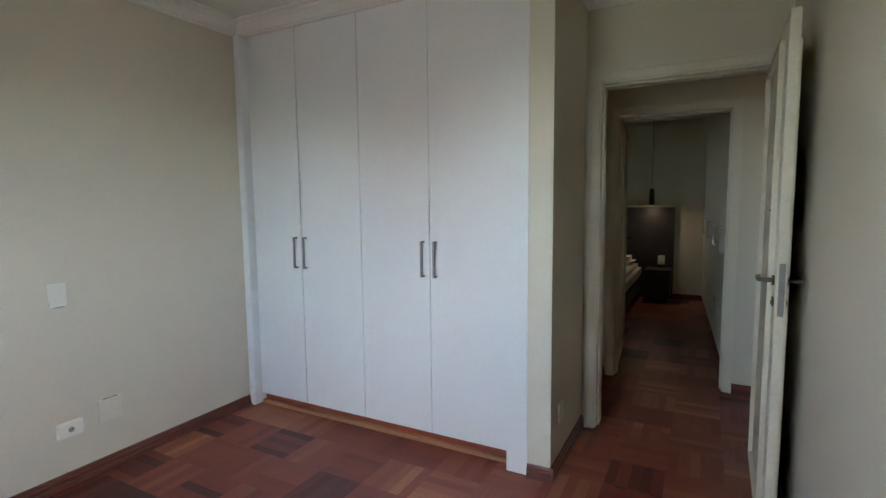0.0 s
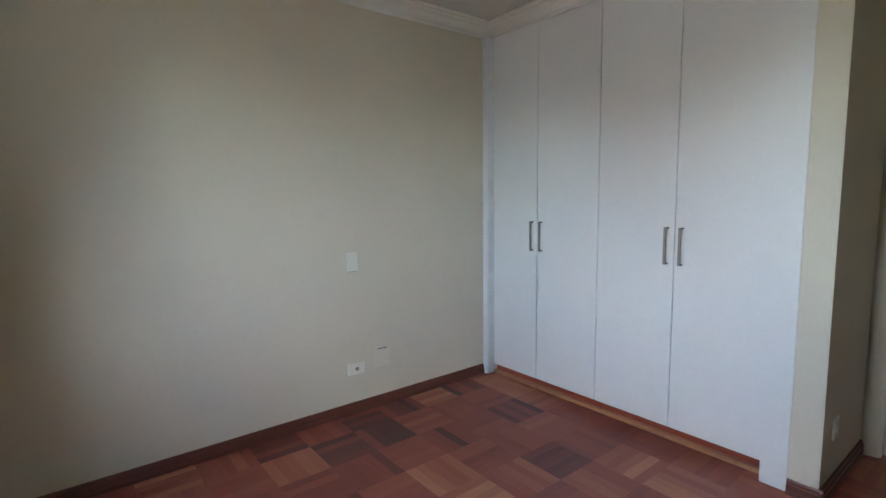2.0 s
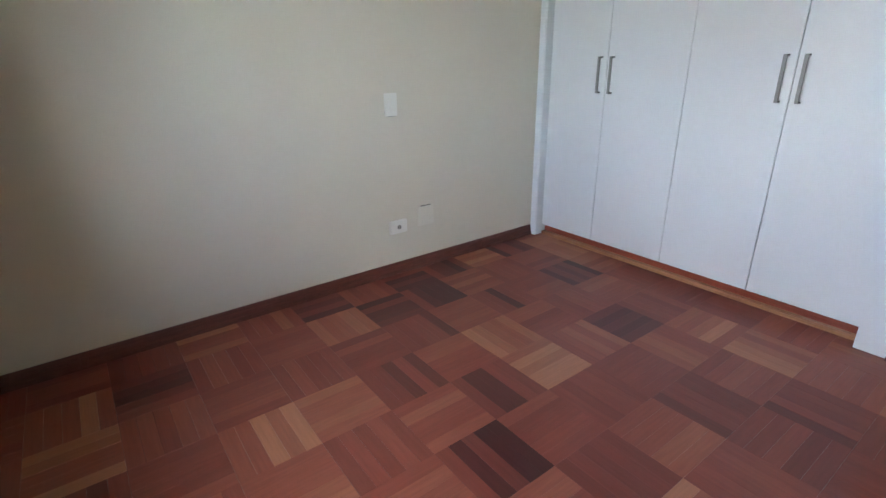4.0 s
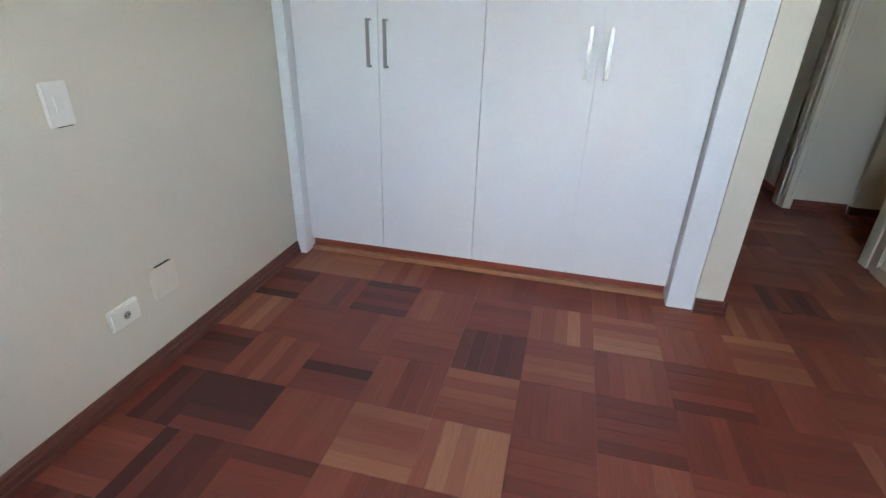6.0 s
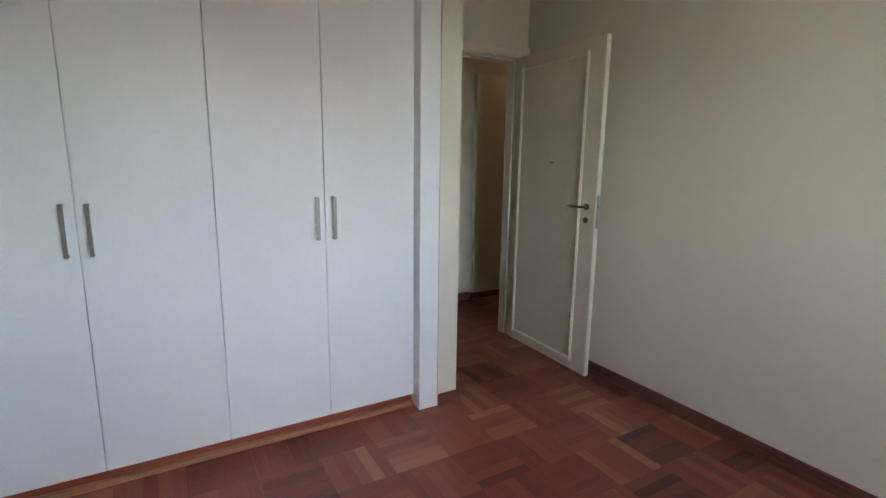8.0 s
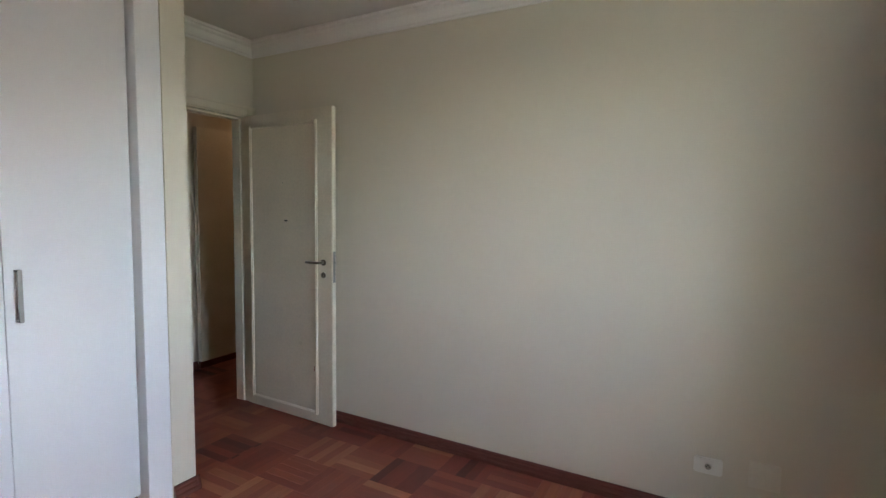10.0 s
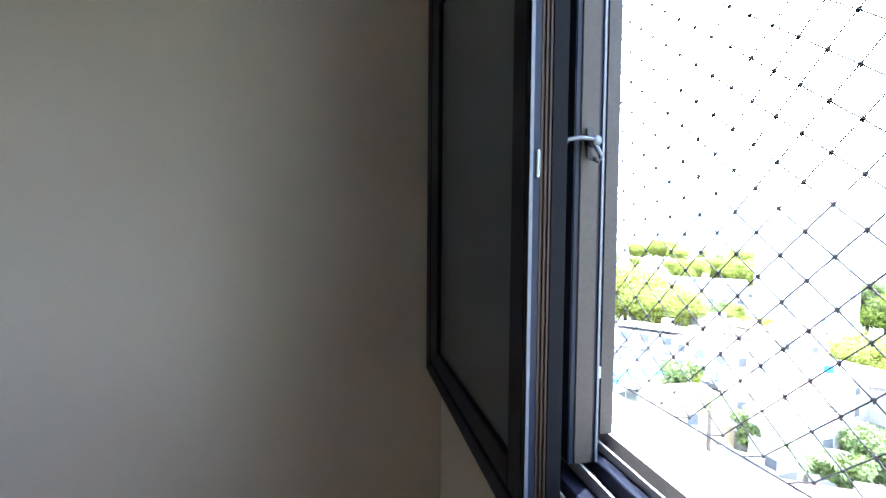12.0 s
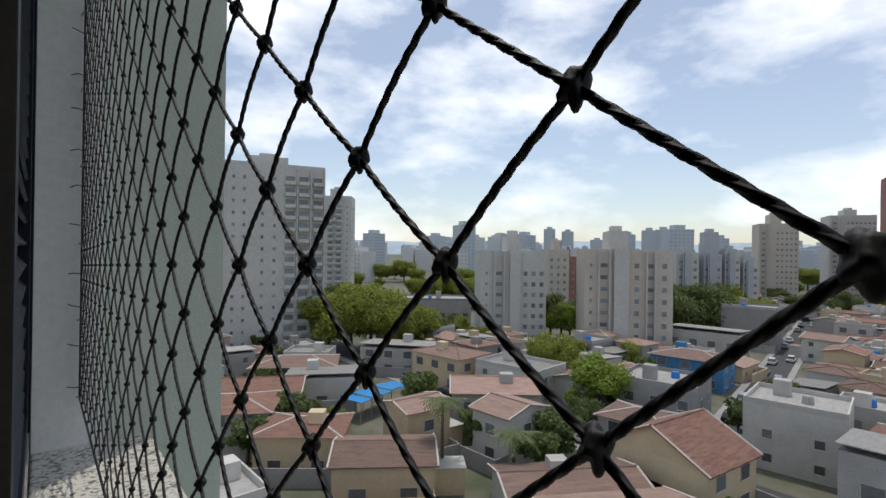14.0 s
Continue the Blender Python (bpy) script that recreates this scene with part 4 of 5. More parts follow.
for a, b in ((-3.7, -2.5), (2.5, 3.7)):
    street_strip("pavement", a, b, 0.16, PAVING, "pale concrete pavement with a kerb", "pavement")
strip("pavement", -60, 170, -55.4, -53.6, 0.16, PAVING, "pale concrete pavement with a kerb", "pavement")


def window_mesh(w, h, pane):
    """A pane set back in a thin projecting surround."""
    bm = bmesh.new()
    add_box(bm, (-w / 2 - 0.08, -0.10, -h / 2 - 0.10), (w / 2 + 0.08, 0.02, h / 2 + 0.08))
    bm.normal_update()
    front = min(bm.faces, key=lambda f: f.calc_center_median().y)
    for f in bm.faces:
        f.material_index = 1
    bmesh.ops.inset_region(bm, faces=[front], thickness=0.08, depth=-0.07)
    front.material_index = 0
    finish(bm)
    me = bpy.data.meshes.new("window")
    bm.to_mesh(me)
    bm.free()
    me.materials.append(pane)
    me.materials.append(SURROUND)
    return me


WIN_SIZES = ((1.3, 1.2), (1.6, 1.3), (0.9, 0.9), (2.2, 1.3), (0.6, 0.7), (1.0, 1.1), (1.6, 0.9))
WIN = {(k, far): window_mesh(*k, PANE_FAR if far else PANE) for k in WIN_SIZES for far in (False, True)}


def put_window(root, size, x, y, z, turn, far=False):
    ob = new("window", WIN[size, far])
    ob.parent = root
    ob.matrix_basis = pose(x, y, z, 0, 0, turn)
    return ob


def house(x, y, w, d, h, turn, roof, wall, rand, label, ridge=None):
    """A low house: walls, a roof of its own kind, windows and a door. Local x along its front, which looks along -y."""
    root = thing("house", (0, 0, 0), label, "house", "houses below the window")
    w2, d2 = w / 2, d / 2
    bm = bmesh.new()
    add_box(bm, (-w2, -d2, -0.3), (w2, d2, h))
    rise = ridge if ridge else 0.24 * d2
    if roof == "gable":
        a = [bm.verts.new((-w2, s * d2, h)) for s in (-1, 1)] + [bm.verts.new((-w2, 0, h + rise))]
        b = [bm.verts.new((w2, s * d2, h)) for s in (-1, 1)] + [bm.verts.new((w2, 0, h + rise))]
        bm.faces.new(a)
        bm.faces.new(b)
    part("wall", bm, wall, root)
    o, t = 0.45, 0.14
    tiles = rand.choice((TILES, TILES_OLD, TILES_OLD, TILES_PINK))
    if roof == "gable":
        for s in (-1, 1):
            bm = bmesh.new()
            k = rise / d2
            pts = [(0, h + rise + 0.03), (s * (d2 + o), h - o * k + 0.03)]
            lo = [bm.verts.new((sx * (w2 + o), yy, zz)) for yy, zz in pts for sx in (-1, 1)]
            hi = [bm.verts.new((sx * (w2 + o), yy, zz + t)) for yy, zz in pts for sx in (-1, 1)]
            for q in ((0, 1, 3, 2),):
                bm.faces.new([lo[i] for i in q])
                bm.faces.new([hi[i] for i in reversed(q)])
            for i, j in ((0, 1), (1, 3), (3, 2), (2, 0)):
                bm.faces.new((lo[i], lo[j], hi[j], hi[i]))
            part("roof", bm, tiles, root, "terracotta tiled roof slope")
        bm = bmesh.new()
        add_tube(bm, [(-w2 - o, 0, h + rise + t), (w2 + o, 0, h + rise + t)], 0.16, 8)
        part("ridge", bm, tiles, root)
        k = rise / d2
        for sx in (-1, 1):
            bm = bmesh.new()
            for sy in (-1, 1):
                add_tube(bm, [(sx * (w2 + o - 0.1), 0, h + rise + t + 0.05), (sx * (w2 + o - 0.1), sy * (d2 + o), h - o * k + t + 0.05)], 0.11, 5)
            part("verge", bm, VERGE, root, "pale mortared roof verge")
    elif roof == "hip":
        bm = bmesh.new()
        e = [bm.verts.new((sx * (w2 + o), sy * (d2 + o), h)) for sx, sy in ((-1, -1), (1, -1), (1, 1), (-1, 1))]
        r = max(0.3, w2 - d2)
        p = [bm.verts.new((-r, 0, h + rise)), bm.verts.new((r, 0, h + rise))]
        for f in ((e[0], e[1], p[1], p[0]), (e[1], e[2], p[1]), (e[2], e[3], p[0], p[1]), (e[3], e[0], p[0]), tuple(reversed(e))):
            bm.faces.new(f)
        part("roof", bm, tiles, root, "terracotta tiled hipped roof")
        bm = bmesh.new()
        add_tube(bm, [(-r, 0, h + rise + 0.02), (r, 0, h + rise + 0.02)], 0.13, 5)
        for sx, sy in ((-1, -1), (1, -1), (1, 1), (-1, 1)):
            add_tube(bm, [(sx * r, 0, h + rise + 0.02), (sx * (w2 + o), sy * (d2 + o), h + 0.02)], 0.12, 5)
        part("ridge_tiles", bm, rand.choice((tiles, VERGE)), root, "row of ridge tiles")
    elif roof == "sheet":
        bm = bmesh.new()
        v = add_box(bm, (-w2 - 0.2, -d2 - 0.2, h + 0.02), (w2 + 0.2, d2 + 0.2, h + 0.14))
        for q in v:
            q.co.z += 0.07 * (q.co.y + d2)
        part("roof", bm, FIBRE, root, "grey fibre-cement sheet roof")
    else:
        boxes("parapet", [((-w2, -d2, h), (w2, -d2 + 0.18, h + 0.7)), ((-w2, d2 - 0.18, h), (w2, d2, h + 0.7)), ((-w2, -d2 + 0.18, h), (-w2 + 0.18, d2 - 0.18, h + 0.7)),
                          ((w2 - 0.18, -d2 + 0.18, h), (w2, d2 - 0.18, h + 0.7))], wall, root)
        box("roof", (-w2 + 0.18, -d2 + 0.18, h), (w2 - 0.18, d2 - 0.18, h + 0.12), FIBRE, root, "grey flat concrete roof")
        bm = bmesh.new()
        tx, ty = rand.uniform(-w2 * 0.5, w2 * 0.5), rand.uniform(-d2 * 0.4, d2 * 0.4)
        add_tube(bm, [(tx, ty, h + 0.1), (tx, ty, h + 0.95), (tx, ty, h + 1.1)], 0.65, 14, taper=0.5)
        part("water_tank", bm, BLUE_TANK if rand.random() < 0.5 else FIBRE, root, "round rooftop water tank")
    if roof in ("gable", "hip") and rand.random() < 0.7:
        ex, ey = rand.uniform(1.2, 2.0), rand.uniform(1.5, 3.0)
        side = rand.choice((-1, 1))
        box("annex", (side * w2, -ey, -0.3), (side * (w2 + 2 * ex), ey * 0.6, min(2.8, h - 0.4)), wall, root)
        bm = bmesh.new()
        v = add_box(bm, (side * w2, -ey - 0.15, min(2.8, h - 0.4)), (side * (w2 + 2 * ex + 0.15), ey * 0.6 + 0.15, min(2.8, h - 0.4) + 0.10))
        part("annex_roof", bm, rand.choice((FIBRE, HOUSE_WHITE, tiles)), root, "low lean-to roof")
    if rand.random() < 0.6:
        yw = d2 + rand.uniform(1.6, 2.4)
        boxes("yard_wall", [((-w2, yw, -0.3), (w2, yw + 0.15, 2.1)), ((-w2, d2, -0.3), (-w2 + 0.15, yw, 2.1))], HOUSE_GREY if rand.random() < 0.5 else wall, root, "plastered yard wall")
    if roof == "flat" or rand.random() < 0.25:
        bx, by = rand.uniform(-w2 * 0.5, w2 * 0.5), rand.uniform(-d2 * 0.5, d2 * 0.5)
        base = h + 0.1 if roof == "flat" else h + 0.05
        box("roof_box", (bx - 0.9, by - 0.8, base), (bx + 0.9, by + 0.8, base + rise + 0.9), wall, root, "small masonry box on the roof")
    size = rand.choice(((1.3, 1.2), (1.6, 1.3), (0.9, 0.9)))
    for z in ((1.5,) if h < 4.2 else (1.5, 4.3)):
        if z + 0.8 > h:
            continue
        for k in range(max(1, int(w / 3.4))):
            px = -w2 + (k + 0.5) * w / max(1, int(w / 3.4))
            put_window(root, size, px, d2, z, 180)
            put_window(root, size, px, -d2, z, 0)
        for k in range(max(1, int(d / 4.5))):
            py = -d2 + (k + 0.5) * d / max(1, int(d / 4.5))
            put_window(root, size, -w2, py, z, -90)
    root.matrix_basis = pose(x, y, GROUND, 0, 0, turn)
    return root


def tower(az0, az1, dist, top, depth, turn, wall, label, plan, storey=2.9, crest=4.0, crest_at=(0.34, 0.62), other=None, floors=None):
    """An apartment tower, storey by storey; top: height of its roof over the window's level.
    plan: stretches of its front as (start, end, kind), in shares of its width; other: the colour of its piers and crest."""
    x, y = polar((az0 + az1) / 2, dist)
    w = 2 * dist * math.tan(radians(abs(az1 - az0) / 2)) / max(0.6, math.cos(radians(turn)))
    h = top - GROUND
    root = thing("apartment_building", (0, 0, 0), label, "apartment building")
    w2, d2 = w / 2, depth / 2
    other = other or wall
    # beyond 100 m the panes take the glass with haze in its colour
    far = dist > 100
    box("wall", (-w2, -d2, -0.5), (w2, d2, h), wall, root)
    boxes("parapet", [((-w2, -d2, h), (w2, -d2 + 0.3, h + 0.9)), ((-w2, d2 - 0.3, h), (w2, d2, h + 0.9)), ((-w2, -d2 + 0.3, h), (-w2 + 0.3, d2 - 0.3, h + 0.9)),
                      ((w2 - 0.3, -d2 + 0.3, h), (w2, d2 - 0.3, h + 0.9))], wall, root)
    c0, c1 = w2 - crest_at[1] * w, w2 - crest_at[0] * w
    boxes("roof_house", [((c0, -d2 * 0.5, h), (c1, d2 * 0.7, h + crest)), ((c0 + (c1 - c0) * 0.2, -d2 * 0.3, h + crest), (c1 - (c1 - c0) * 0.3, d2 * 0.3, h + crest + 1.4))], other, root)
    n = int((h - 1.5) / storey)
    levels = [2.0 + f * storey for f in range(max(0, n - (floors or 99)), n)]
    for u0, u1, kind in plan:
        x1, x0 = w2 - u0 * w, w2 - u1 * w
        mid, wide = (x0 + x1) / 2, x1 - x0
        if kind == "pier":
            box("pier", (x0, d2, 0), (x1, d2 + 0.9, h + 1.2), other, root)
        elif kind == "slots":
            for e in (x0, x1 - 0.35):
                box("fin", (e, d2, 0), (e + 0.35, d2 + 1.1, h + 0.4), other, root)
            for z in levels:
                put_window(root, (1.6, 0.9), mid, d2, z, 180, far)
                box("ledge", (x0 + 0.35, d2, z - 1.1), (x1 - 0.35, d2 + 0.35, z - 0.75), wall, root)
        elif kind == "balcony":
            for z in levels:
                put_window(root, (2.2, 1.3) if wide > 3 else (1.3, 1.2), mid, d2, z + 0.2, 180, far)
                box("balcony", (x0 + wide * 0.10, d2, z - 1.25), (x1 - wide * 0.10, d2 + 1.1, z - 0.35), wall, root)
            box("fin", (x0 - 0.15, d2, 0), (x0 + 0.15, d2 + 0.9, h), wall, root)
        elif kind != "plain":
            size, step = {"small": ((0.6, 0.7), 2.3), "windows": ((1.0, 1.1), 2.4), "grid": ((0.9, 0.9), 1.9)}[kind]
            count = max(1, round(wide / step))
            for z in levels:
                for k in range(count):
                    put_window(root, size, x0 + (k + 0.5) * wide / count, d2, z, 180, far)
    for z in levels:
        for k in range(3):
            put_window(root, (0.9, 0.9), -w2, (k - 1) * depth * 0.3, z, -90, far)
    face = math.degrees(math.atan2(x - 1.8, -(y + 0.16)))
    root.matrix_basis = pose(x, y, GROUND, 0, 0, face + turn)
    return root


tower(75.6, 64.9, 138, 21.5, 18, 6, TOWER_WHITE, "tall white apartment tower with stacked balconies",
      [(0.02, 0.30, "small"), (0.36, 0.58, "small"), (0.60, 0.73, "balcony"), (0.73, 0.86, "balcony"), (0.87, 0.99, "balcony")], crest=3.0, crest_at=(0.3, 0.66))
tower(64.6, 61.0, 250, 26, 17, -8, TOWER_WHITE, "tall pale apartment tower behind trees",
      [(0.02, 0.22, "small"), (0.25, 0.50, "balcony"), (0.50, 0.75, "balcony"), (0.78, 0.98, "small")], floors=15, crest=4.5)
tower(46.5, 39.4, 143, 0.6, 15, 10, TOWER_WHITE, "white mid-rise apartment building", [(0.02, 0.16, "small"), (0.20, 0.36, "slots"), (0.44, 0.60, "pier"), (0.62, 0.99, "windows")],
      crest=5.0, crest_at=(0.42, 0.64))
tower(38.9, 36.6, 205, 1.5, 14, 10, TOWER_CREAM, "cream apartment building behind a white one", [(0.05, 0.95, "windows")], floors=10)
tower(37.2, 35.4, 230, -1.5, 14, 0, TOWER_RED, "brown-red apartment building behind others", [(0.05, 0.95, "grid")], floors=8)
tower(34.9, 26.4, 136, 1.4, 16, 12, TOWER_CREAM, "cream and white mid-rise apartment building",
      [(0.02, 0.12, "small"), (0.15, 0.29, "slots"), (0.33, 0.50, "pier"), (0.53, 0.66, "windows"), (0.69, 0.80, "slots"), (0.82, 0.99, "windows")], crest=5.5, crest_at=(0.30, 0.52), other=TOWER_WHITE)
for a0, a1, d, top, up in ((25.6, 23.6, 215, 1.0, 2.0), (23.2, 21.5, 222, 0.5, 9.5), (21.3, 19.9, 226, 1.5, 2.0), (19.7, 18.4, 230, -2.0, 2.5)):
    tower(a0, a1, d, top, 14, 14, TOWER_WHITE if up < 5 else TOWER_GREY, "pale blue-grey apartment slab in a row", [(0.04, 0.30, "slots"), (0.34, 0.66, "pier"), (0.70, 0.98, "windows")],
          crest=up, crest_at=(0.2, 0.9), floors=11, other=TOWER_GREY)
tower(18.2, 15.1, 320, 17, 18, 12, TOWER_CREAM, "cream apartment tower with dark windows", [(0.02, 0.22, "slots"), (0.42, 0.99, "grid")], crest=6.0, crest_at=(0.30, 0.60), floors=16)
tower(12.8, 9.6, 345, 22, 18, 14, TOWER_WHITE, "pale apartment tower with dark windows", [(0.02, 0.22, "slots"), (0.36, 0.99, "grid")], floors=16)
tower(8.6, 1.5, 300, 36, 20, 14, TOWER_RED, "brown-red and white apartment tower", [(0.02, 0.25, "windows"), (0.28, 0.42, "slots"), (0.46, 0.98, "windows")], other=TOWER_WHITE, floors=18)


def far_tower(x, y, w, d, h, turn, mat, label):
    root = thing("apartment_building", (0, 0, 0), label, "apartment building", "distant skyline")
    box("wall", (-w / 2, -d / 2, -0.5), (w / 2, d / 2, h), mat, root)
    box("roof_house", (-w * 0.22, -d * 0.3, h), (w * 0.22, d * 0.3, h + 3.6), mat, root)
    root.matrix_basis = pose(x, y, GROUND, 0, 0, turn)


def skyline():
    rand = random.Random(21)
    names = ("distant apartment tower paled by painted haze", "distant apartment tower with blue-grey haze painted in", "distant cream apartment tower paled by painted haze")
    for k in range(130):
        az, dist = rand.uniform(-6, 80), 380 + 1700 * rand.random() ** 1.3
        x, y = polar(az, dist)
        m = rand.randrange(3)
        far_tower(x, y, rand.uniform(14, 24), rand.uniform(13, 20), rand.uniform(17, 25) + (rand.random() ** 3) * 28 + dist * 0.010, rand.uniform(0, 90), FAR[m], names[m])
    # clusters that stand out against the sky
    for az, dist, h in ((58.6, 520, 42), (51.5, 640, 44), (50.2, 660, 40), (42.6, 560, 45), (41.2, 540, 43), (38.4, 900, 66), (36.4, 910, 62), (31.5, 760, 50),
                        (30.0, 760, 52), (27.9, 700, 55), (26.5, 700, 56), (21.2, 600, 42)):
        x, y = polar(az, dist)
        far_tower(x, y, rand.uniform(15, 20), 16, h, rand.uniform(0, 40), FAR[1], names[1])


skyline()


# ---- trees ----
def tree_kind(mat, seed, height, spread, lobes, leaves, leaf):
    """A trunk with limbs, and a crown of many small leaf clumps gathered in uneven lobes."""
    rand = random.Random(seed)
    root = thing("tree", (0, 0, 0), "broad leafy tree with an uneven crown", "tree", "trees below the window")
    bm = bmesh.new()
    add_tube(bm, [(0, 0, -0.3), (0.1, 0.05, height * 0.25), (0.0, 0.1, height * 0.5)], height * 0.032, 8, taper=height * 0.02)
    centres = []
    for k in range(lobes):
        a, r = 2 * math.pi * (k + rand.random()) / lobes, spread * rand.uniform(0.10, 0.78)
        c = Vector((r * math.cos(a), r * math.sin(a), height * rand.uniform(0.30, 0.82)))
        centres.append((c, spread * rand.uniform(0.22, 0.44)))
        add_tube(bm, [(0, 0.1, height * 0.42), (c.x * 0.5, c.y * 0.5, height * 0.55), tuple(c)], height * 0.012, 5, taper=height * 0.004)
    part("trunk", bm, BARK, root)
    bm = bmesh.new()
    for k in range(leaves):
        c, r = centres[rand.randrange(lobes)]
        v = Vector((rand.gauss(0, 1), rand.gauss(0, 1), rand.gauss(0, 1))).normalized()
        p = c + Vector((v.x * r, v.y * r, v.z * r * 0.72)) * rand.uniform(0.62, 1.06)
        n = (v + Vector((rand.gauss(0, 0.6), rand.gauss(0, 0.6), rand.gauss(0, 0.6) + 0.3))).normalized()
        u = n.cross(Vector((rand.gauss(0, 1), rand.gauss(0, 1), rand.gauss(0, 1)))).normalized()
        w = n.cross(u)
        s = leaf * rand.uniform(0.6, 1.3)
        bm.faces.new([bm.verts.new(p + s * (a * u + b * w + q * n)) for a, b, q in ((-1, -0.5, 0), (0.2, -0.8, 0.2), (1, 0.3, -0.1), (-0.1, 0.9, 0.15))])
    part("crown", bm, mat, root)
    return root


def palm(x, y, h):
    root = thing("palm_tree", (0, 0, 0), "tall palm tree beside the houses", "palm tree")
    bm = bmesh.new()
    add_tube(bm, [(0, 0, -0.3), (0.1, 0, h * 0.5), (0.0, 0.1, h)], 0.24, 8, taper=0.14)
    part("trunk", bm, BARK, root)
    rand = random.Random(8)
    for k in range(16):
        a, droop = 2 * math.pi * k / 16 + rand.uniform(-0.15, 0.15), rand.uniform(0.2, 1.6)
        bm = bmesh.new()
        for j in range(9):
            t0, t1 = j / 9, (j + 1) / 9
            def at(t):
                r = 2.7 * t
                return Vector((r * math.cos(a), r * math.sin(a), h + 0.9 * t - droop * 1.6 * t * t))
            p, q = at(t0), at(t1)
            side = (q - p).cross(Vector((0, 0, 1))).normalized()
            ln = 0.75 * math.sin(math.pi * min(1, 0.25 + 0.75 * t0)) + 0.1
            for s in (-1, 1):
                bm.faces.new([bm.verts.new(v) for v in (p, q, q + s * side * ln + Vector((0, 0, -0.35 * ln)) + (q - p) * 0.7)])
        part("frond", bm, LEAF_DARK, root)
    root.matrix_basis = pose(x, y, GROUND)


def plant_trees():
    kinds = {"wide": tree_kind(LEAF, 1, 13, 8.4, 38, 24000, 0.23), "bright": tree_kind(LEAF_BRIGHT, 2, 9.5, 4.8, 24, 12000, 0.17),
             "dark": tree_kind(LEAF_DARK, 3, 11, 5.6, 24, 13000, 0.19), "small": tree_kind(LEAF_DARK, 4, 6, 2.8, 12, 3800, 0.17), "mid": tree_kind(LEAF, 5, 9, 4.8, 20, 11000, 0.17)}
    spots = [("wide", 63.5, 132, 1.1), ("wide", 61.0, 122, 1.1), ("wide", 58.8, 126, 1.15), ("wide", 56.2, 121, 1.0), ("wide", 54.2, 124, 0.8), ("dark", 52.4, 128, 0.95), ("dark", 50.6, 130, 0.85), ("mid", 48.2, 134, 0.85),
             ("dark", 49, 142, 0.7), ("wide", 53, 215, 0.9), ("wide", 50, 230, 1.0), ("wide", 47.5, 220, 0.95), ("mid", 45.6, 128, 0.8), ("dark", 38.2, 150, 1.35), ("bright", 37, 146, 1.3),
             ("dark", 36.0, 152, 1.0), ("wide", 37.5, 97, 0.62), ("bright", 33.2, 79, 0.85), ("dark", 31.0, 83, 0.7), ("dark", 34.8, 72, 0.55), ("dark", 25.4, 156, 1.6), ("dark", 23.6, 160, 1.7),
             ("dark", 22, 164, 1.6), ("dark", 20.5, 172, 1.3), ("wide", 18, 178, 0.8), ("dark", 14.5, 240, 1.1), ("dark", 11.5, 250, 1.2), ("mid", 4.2, 88, 1.05), ("mid", 6.0, 92, 0.8),
             ("dark", 5, 190, 1.1), ("small", 68, 70, 1.1), ("small", 66.2, 68, 0.9), ("small", 72, 62, 1.0), ("small", 46.6, 62, 0.9), ("small", 39, 55, 1.0), ("small", 37, 60, 1.1), ("dark", 38, 65, 0.6),
             ("small", 12.5, 72, 0.8), ("small", 18.5, 48, 0.9), ("small", 53.2, 74, 1.2), ("mid", 52.5, 80, 0.7), ("small", 28, 100, 1.0), ("mid", 30, 112, 0.9), ("small", 70, 88, 1.0), ("mid", 17.6, 84, 0.62), ("small", 19.4, 80, 0.9), ("small", 16.0, 92, 1.0)]
    used = set()
    rand = random.Random(17)
    for k, (kind, az, dist, s) in enumerate(spots):
        x, y = polar(az, dist)
        m = pose(x, y, GROUND, 0, 0, rand.uniform(0, 360)) @ Matrix.Diagonal((s, s, s * rand.uniform(0.92, 1.08), 1))
        if kind in used:
            copy_thing(kinds[kind], m)
        else:
            kinds[kind].matrix_basis = m
            used.add(kind)
    for k in range(150):
        az, dist = rand.uniform(-4, 78), rand.uniform(185, 620)
        x, y = polar(az, dist)
        if on_street(x, y, 9):
            continue
        s = rand.uniform(0.8, 1.25)
        copy_thing(kinds[rand.choice(("dark", "wide", "mid"))], pose(x, y, GROUND, 0, 0, rand.uniform(0, 360)) @ Matrix.Diagonal((s, s, s, 1)))
    palm(*polar(50.3, 53.5), 9.2)
    palm(*polar(42.0, 52), 6.5)
    return kinds


TREES = plant_trees()


# ---- houses ----
TAKEN = []


def free(x, y, r):
    return all((x - a) ** 2 + (y - b) ** 2 > (r + c) ** 2 for a, b, c in TAKEN)


